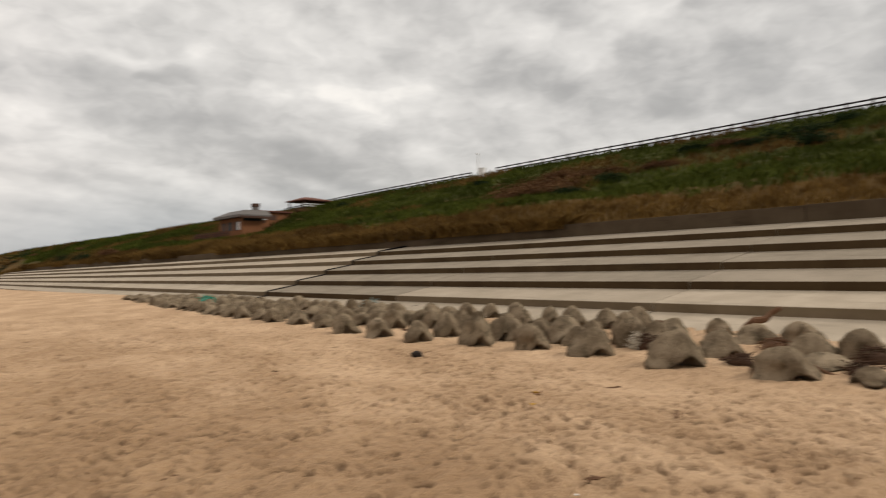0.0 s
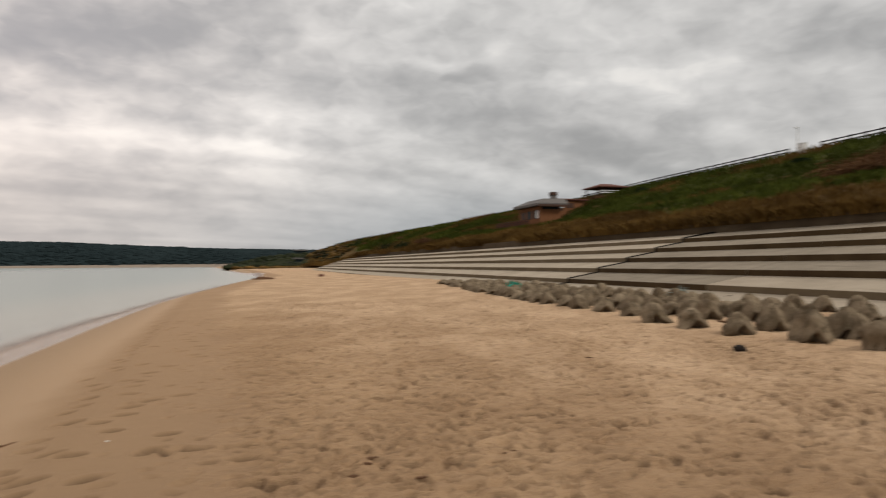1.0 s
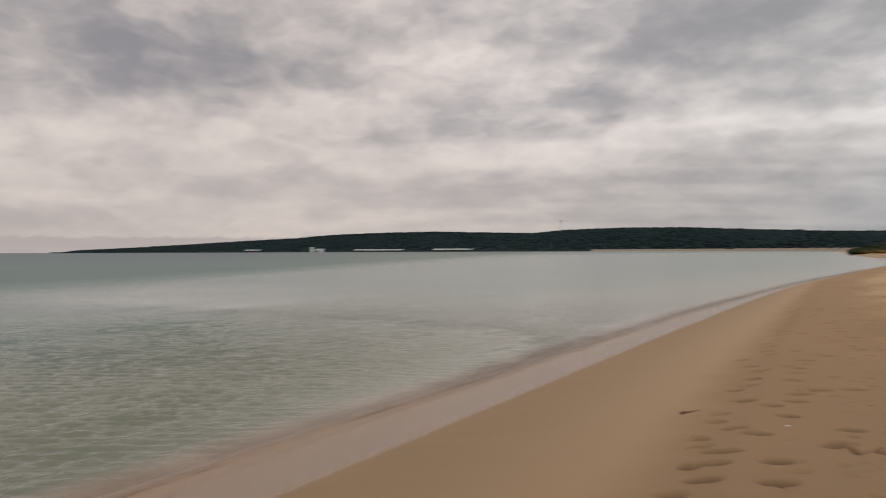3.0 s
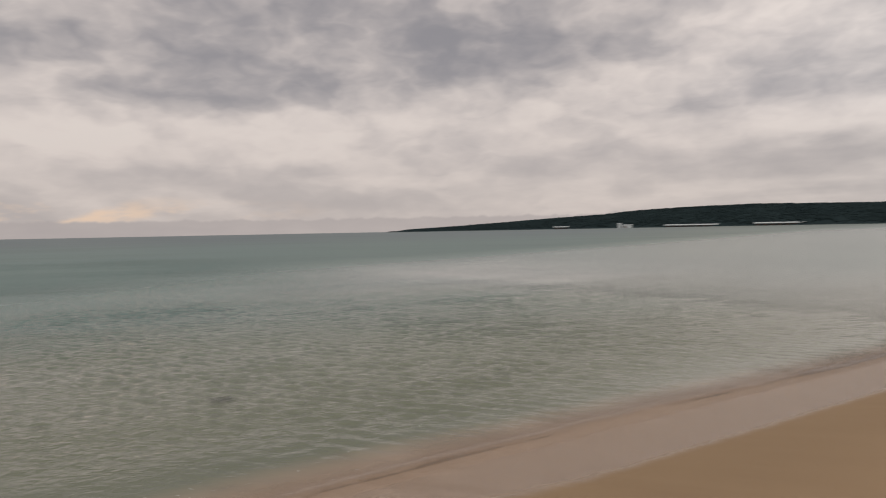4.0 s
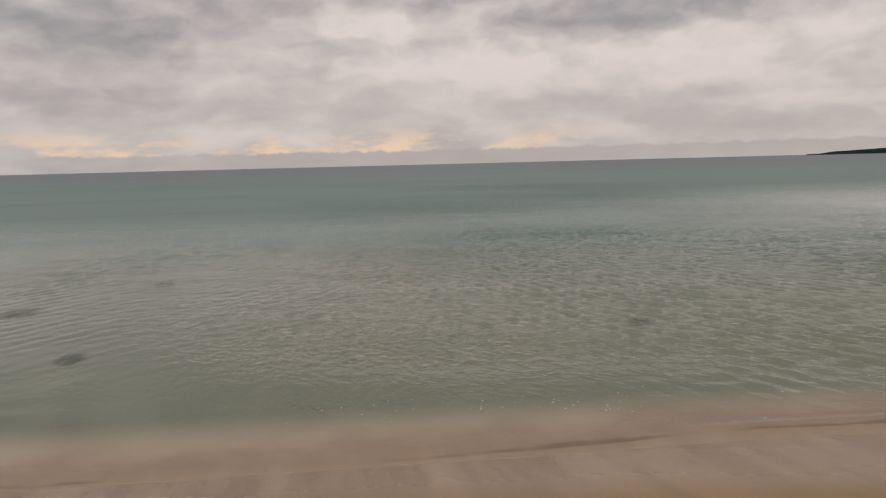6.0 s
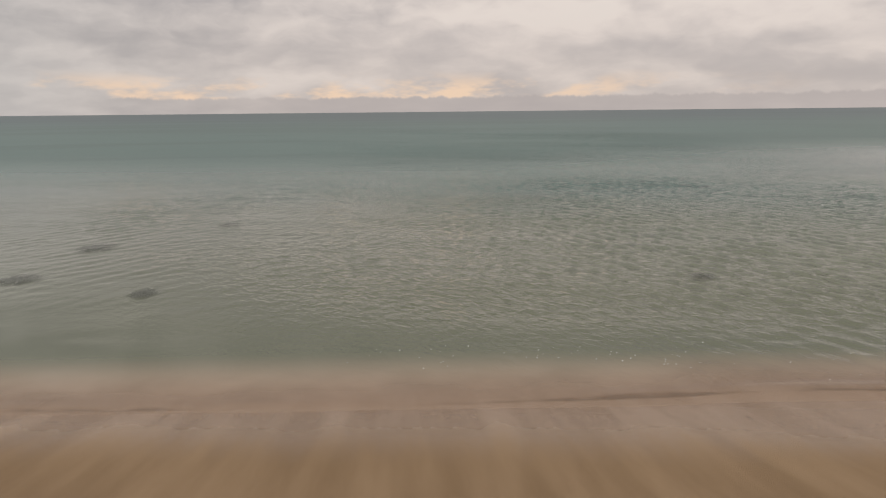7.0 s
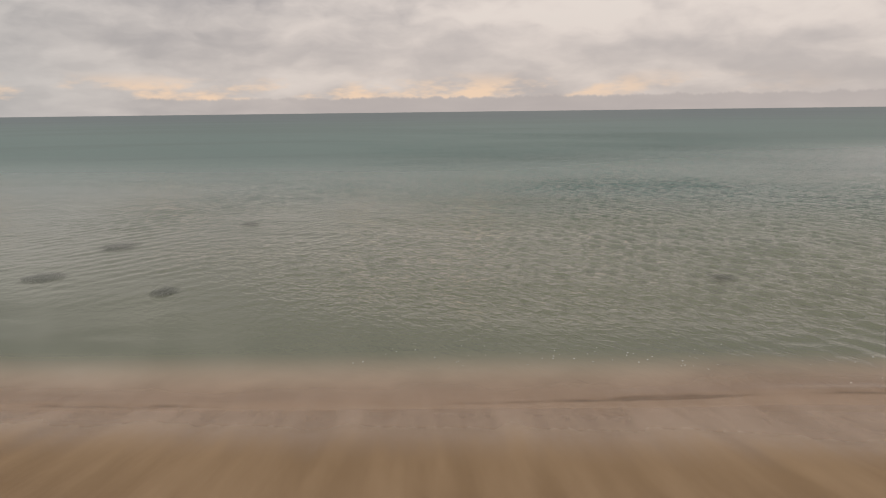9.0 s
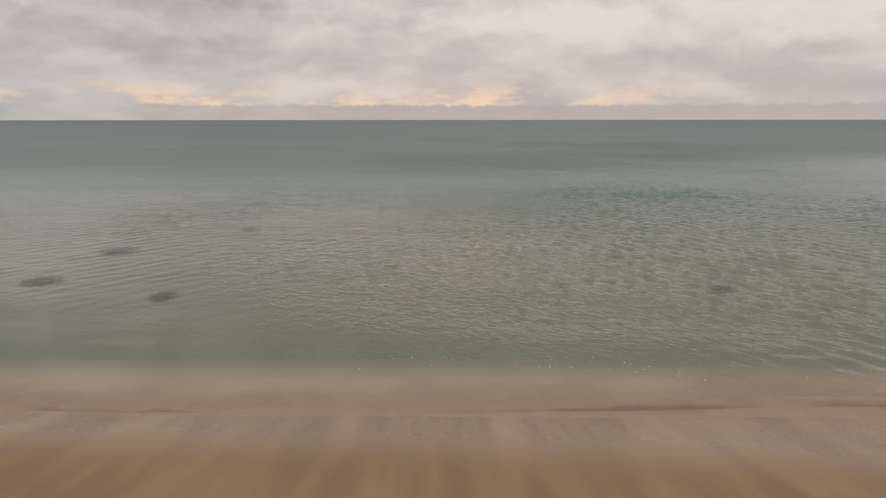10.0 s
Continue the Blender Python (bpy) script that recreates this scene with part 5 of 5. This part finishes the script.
stone = tagged(chunk("stone", (0.10, 0.13, 0.07), m_black, 3), "small black wet stone alone on the sand", "stone")
stone.matrix_world = pose(7.86, 10.48, sand_at(7.86, 10.48) + 0.03)
driftwood(14.06, 7.38, 0.90, 0.13, -39, 35, 5, "dark leaning branch stranded on the lowest step", 0.40)
net_heap(11.3, 29.8, (0.5, 0.8, 0.46), m_teal, "bright teal fishing net heaped among tetrapods", 4)
net_heap(12.4, 18.9, (0.40, 0.36, 0.50), m_net, "pale blue-grey net draped over a tetrapod", 6)
net_heap(10.85, 7.75, (0.22, 0.26, 0.24), m_weed, "tangled brown seaweed and rope between tetrapods", 8)
net_heap(10.78, 7.95, (0.13, 0.16, 0.22), m_scrap, "pale net scrap caught in brown seaweed", 18)
net_heap(10.25, 5.75, (0.24, 0.24, 0.13), m_weed, "tangled brown seaweed against a tetrapod", 9)
net_heap(10.34, 4.15, (0.26, 0.26, 0.15), m_weed, "tangled brown seaweed beside a tetrapod", 10)
net_heap(11.43, 4.4, (0.24, 0.28, 0.20), m_weed, "brown driftwood litter heaped behind a tetrapod", 11)
net_heap(12.0, 6.1, (0.30, 0.26, 0.16), m_drift, "brown driftwood litter behind a tetrapod", 13)
net_heap(13.35, 10.05, (0.34, 0.34, 0.22), m_drift, "brown driftwood litter between tetrapods", 14)
net_heap(13.6, 9.3, (0.26, 0.20, 0.16), m_drift, "brown driftwood litter among tetrapods", 16)
net_heap(10.85, 9.1, (0.2, 0.2, 0.26), m_drift, "brown seaweed caught between tetrapods", 17)
net_heap(15.0, 19.9, (0.34, 0.25, 0.14), m_black, "black rubbish strip on the lowest step", 12)
heap_of = tagged(chunk("seaweed_heap", (1.05, 0.6, 0.20), m_drift, 23, 3), "low brown heap of seaweed washed up on sand", "seaweed")
heap_of.matrix_world = pose(1.1, 75.2, sand_at(1.1, 75.2) + 0.06)
bundle = tagged(chunk("tarpaulin_bundle", (0.32, 0.24, 0.19), m_red_roof, 24, 3), "faded red tarpaulin bundle lying on the sand", "tarpaulin")
bundle.matrix_world = pose(8.2, 87.3, sand_at(8.2, 87.3) + 0.12)
rng = np.random.RandomState(15)
for k in range(34):
    driftwood(rng.uniform(10.2, 14.2), rng.uniform(3.2, 22), rng.uniform(0.35, 0.8), rng.uniform(0.03, 0.06), rng.uniform(0, 180), rng.uniform(-8, 20), 70 + k, "broken brown driftwood piece between tetrapods")
for k, (x, y, long, head) in enumerate(((2.12, 5.87, 0.13, 20), (7.77, 15.58, 0.34, 70), (8.54, 13.27, 0.30, 120), (6.80, 4.61, 0.42, 35), (7.64, 6.06, 0.20, 150), (1.68, 6.47, 0.15, 80), (1.31, 5.44, 0.11, 10), (-1.94, 7.62, 0.24, 55), (5.2, 10.6, 0.22, 100), (7.2, 18.4, 0.30, 30))):
    driftwood(x, y, long, 0.012 + 0.012 * long, head, 0, 90 + k, "small dark twig on the dry sand")


def fallen_leaf(x, y, long, head):
    """A curled leaf: a pointed blade bent along its midrib, on a short stalk."""
    thing = tagged(new("leaf"), "dry yellow leaf curled on the sand", "leaf", "leaves on the sand")
    thing.matrix_world = pose(x, y, sand_at(x, y) + 0.012, 0, 0, head)
    bm = bmesh.new()
    rows = []
    for k in range(7):
        u = k / 6
        wide = 0.30 * long * math.sin(math.pi * min(u * 0.94 + 0.03, 1.0)) ** 0.8
        rise = 0.10 * long * (u - 0.5) ** 2 * 4
        rows.append([bm.verts.new((long * (u - 0.5), wide * v, rise + 0.5 * wide * abs(v))) for v in (-1, 0, 1)])
    for lo, hi in zip(rows, rows[1:]):
        for k in range(2):
            bm.faces.new((lo[k], hi[k], hi[k + 1], lo[k + 1]))
    bmesh.ops.solidify(bm, geom=bm.faces[:], thickness=0.002)
    part("blade", bm, m_yellow, thing)
    bm = bmesh.new()
    tube(bm, Vector((-0.5 * long, 0, 0.1 * long)), Vector((-0.85 * long, 0.05 * long, 0.03)), 0.003, 0.002, 5)
    part("stalk", bm, m_drift, thing)


fallen_leaf(6.05, 5.93, 0.12, 30)
fallen_leaf(6.64, 6.44, 0.10, 110)


def wrack(x, y, size, seed):
    """A flat clump of dried seaweed ribbons."""
    r = np.random.RandomState(seed)
    bm = bmesh.new()
    for k in range(26):
        th, rad = r.uniform(0, 6.28), size * r.rand() ** 0.7
        p = Vector((rad * math.cos(th), 0.7 * rad * math.sin(th), 0.010 + 0.012 * r.rand()))
        q = p + Vector((r.normal() * size * 0.5, r.normal() * size * 0.4, r.normal() * 0.006))
        q.z = max(q.z, 0.004)
        tube(bm, p, q, 0.008, 0.004, 5)
    clump = finish(bm, "seaweed_clump", m_drift)
    clump.matrix_world = pose(x, y, sand_at(x, y))
    tagged(clump, "small clump of dry brown seaweed on sand", "seaweed", "seaweed clumps on the sand")


for k, (x, y, size) in enumerate(((0.85, 5.57, 0.028), (1.04, 5.98, 0.035), (0.98, 5.84, 0.025), (4.39, 3.75, 0.05))):
    wrack(x, y, size, 60 + k)
for k, (x, y) in enumerate(((-1.04, 7.2), (5.52, 4.6), (4.04, 3.61))):
    bit = tagged(chunk("shell", (0.014, 0.010, 0.006), m_foam, 80 + k), "small white broken shell on the sand", "shell", "shells on the sand")
    bit.matrix_world = pose(x, y, sand_at(x, y) + 0.006, 0, 0, 50 * k)
for k in range(26):
    driftwood(rng.uniform(9.9, 13.8), rng.uniform(4, 24), rng.uniform(0.18, 0.40), rng.uniform(0.025, 0.05), rng.uniform(0, 180), rng.uniform(-4, 25), 130 + k, "small bleached stick caught between tetrapods", None, m_scrap)

# ---- in the shallows: dark stones under the surface, flecks of foam on it ----
def shoal(x, y, a1, b1, seed):
    """A weedy rock whose lumps barely break the surface."""
    bm = bmesh.new()
    rings = [[bm.verts.new((0, 0, 0.003))]]
    for ring in range(1, 11):
        row = []
        for k in range(36):
            th, rad = 6.2832 * k / 36, ring / 10
            x1, y1 = a1 * rad * math.cos(th), b1 * rad * math.sin(th)
            edge = 1 + 0.4 * noise.noise(Vector((math.cos(th) * 1.5, math.sin(th) * 1.5, seed * 3.1)))
            lumps = 0.010 * noise.noise(Vector((x1 * 7, y1 * 16, seed))) + 0.006 * noise.noise(Vector((x1 * 26, y1 * 34, seed)))
            row.append(bm.verts.new((x1 * edge, y1 * edge, lumps - 0.03 * rad ** 3)))
        rings.append(row)
    for k in range(36):
        bm.faces.new((rings[0][0], rings[1][k], rings[1][(k + 1) % 36]))
    for lo, hi in zip(rings[1:], rings[2:]):
        for k in range(36):
            bm.faces.new((lo[k], hi[k], hi[(k + 1) % 36], lo[(k + 1) % 36]))
    rock = finish(bm, "rock", m_rock, smooth=True)
    rock.matrix_world = pose(x, y, -0.640)
    return tagged(rock, "dark weedy rock just breaking the shallow water", "rock", "rocks in the shallows")


for k, (x, y, a1, b1) in enumerate(((-9.75, 2.94, 0.30, 0.26), (-8.70, -4.07, 0.34, 0.24), (-11.6, -6.35, 0.48, 0.44), (-9.37, -6.12, 0.42, 0.42), (-14.0, -4.96, 0.30, 0.28))):
    shoal(x, y, a1, b1, 40 + k)
verts, faces = [], []
rng = np.random.RandomState(19)
for k in range(60):
    x, y, r0 = rng.normal(-6.62, 0.22), rng.normal(1.0, 1.5), rng.uniform(0.002, 0.005)
    i = len(verts)
    for j in range(6):
        verts.append((x + r0 * math.cos(j * 1.047), y + 1.4 * r0 * math.sin(j * 1.047), -0.655))
    verts.append((x, y, -0.651))
    faces += [(i + j, i + (j + 1) % 6, i + 6) for j in range(6)]
foam = soup("foam_flecks", verts, faces, m_foam)
tagged(foam, "white flecks of foam drifting in the shallows", "foam", kind="stuff")

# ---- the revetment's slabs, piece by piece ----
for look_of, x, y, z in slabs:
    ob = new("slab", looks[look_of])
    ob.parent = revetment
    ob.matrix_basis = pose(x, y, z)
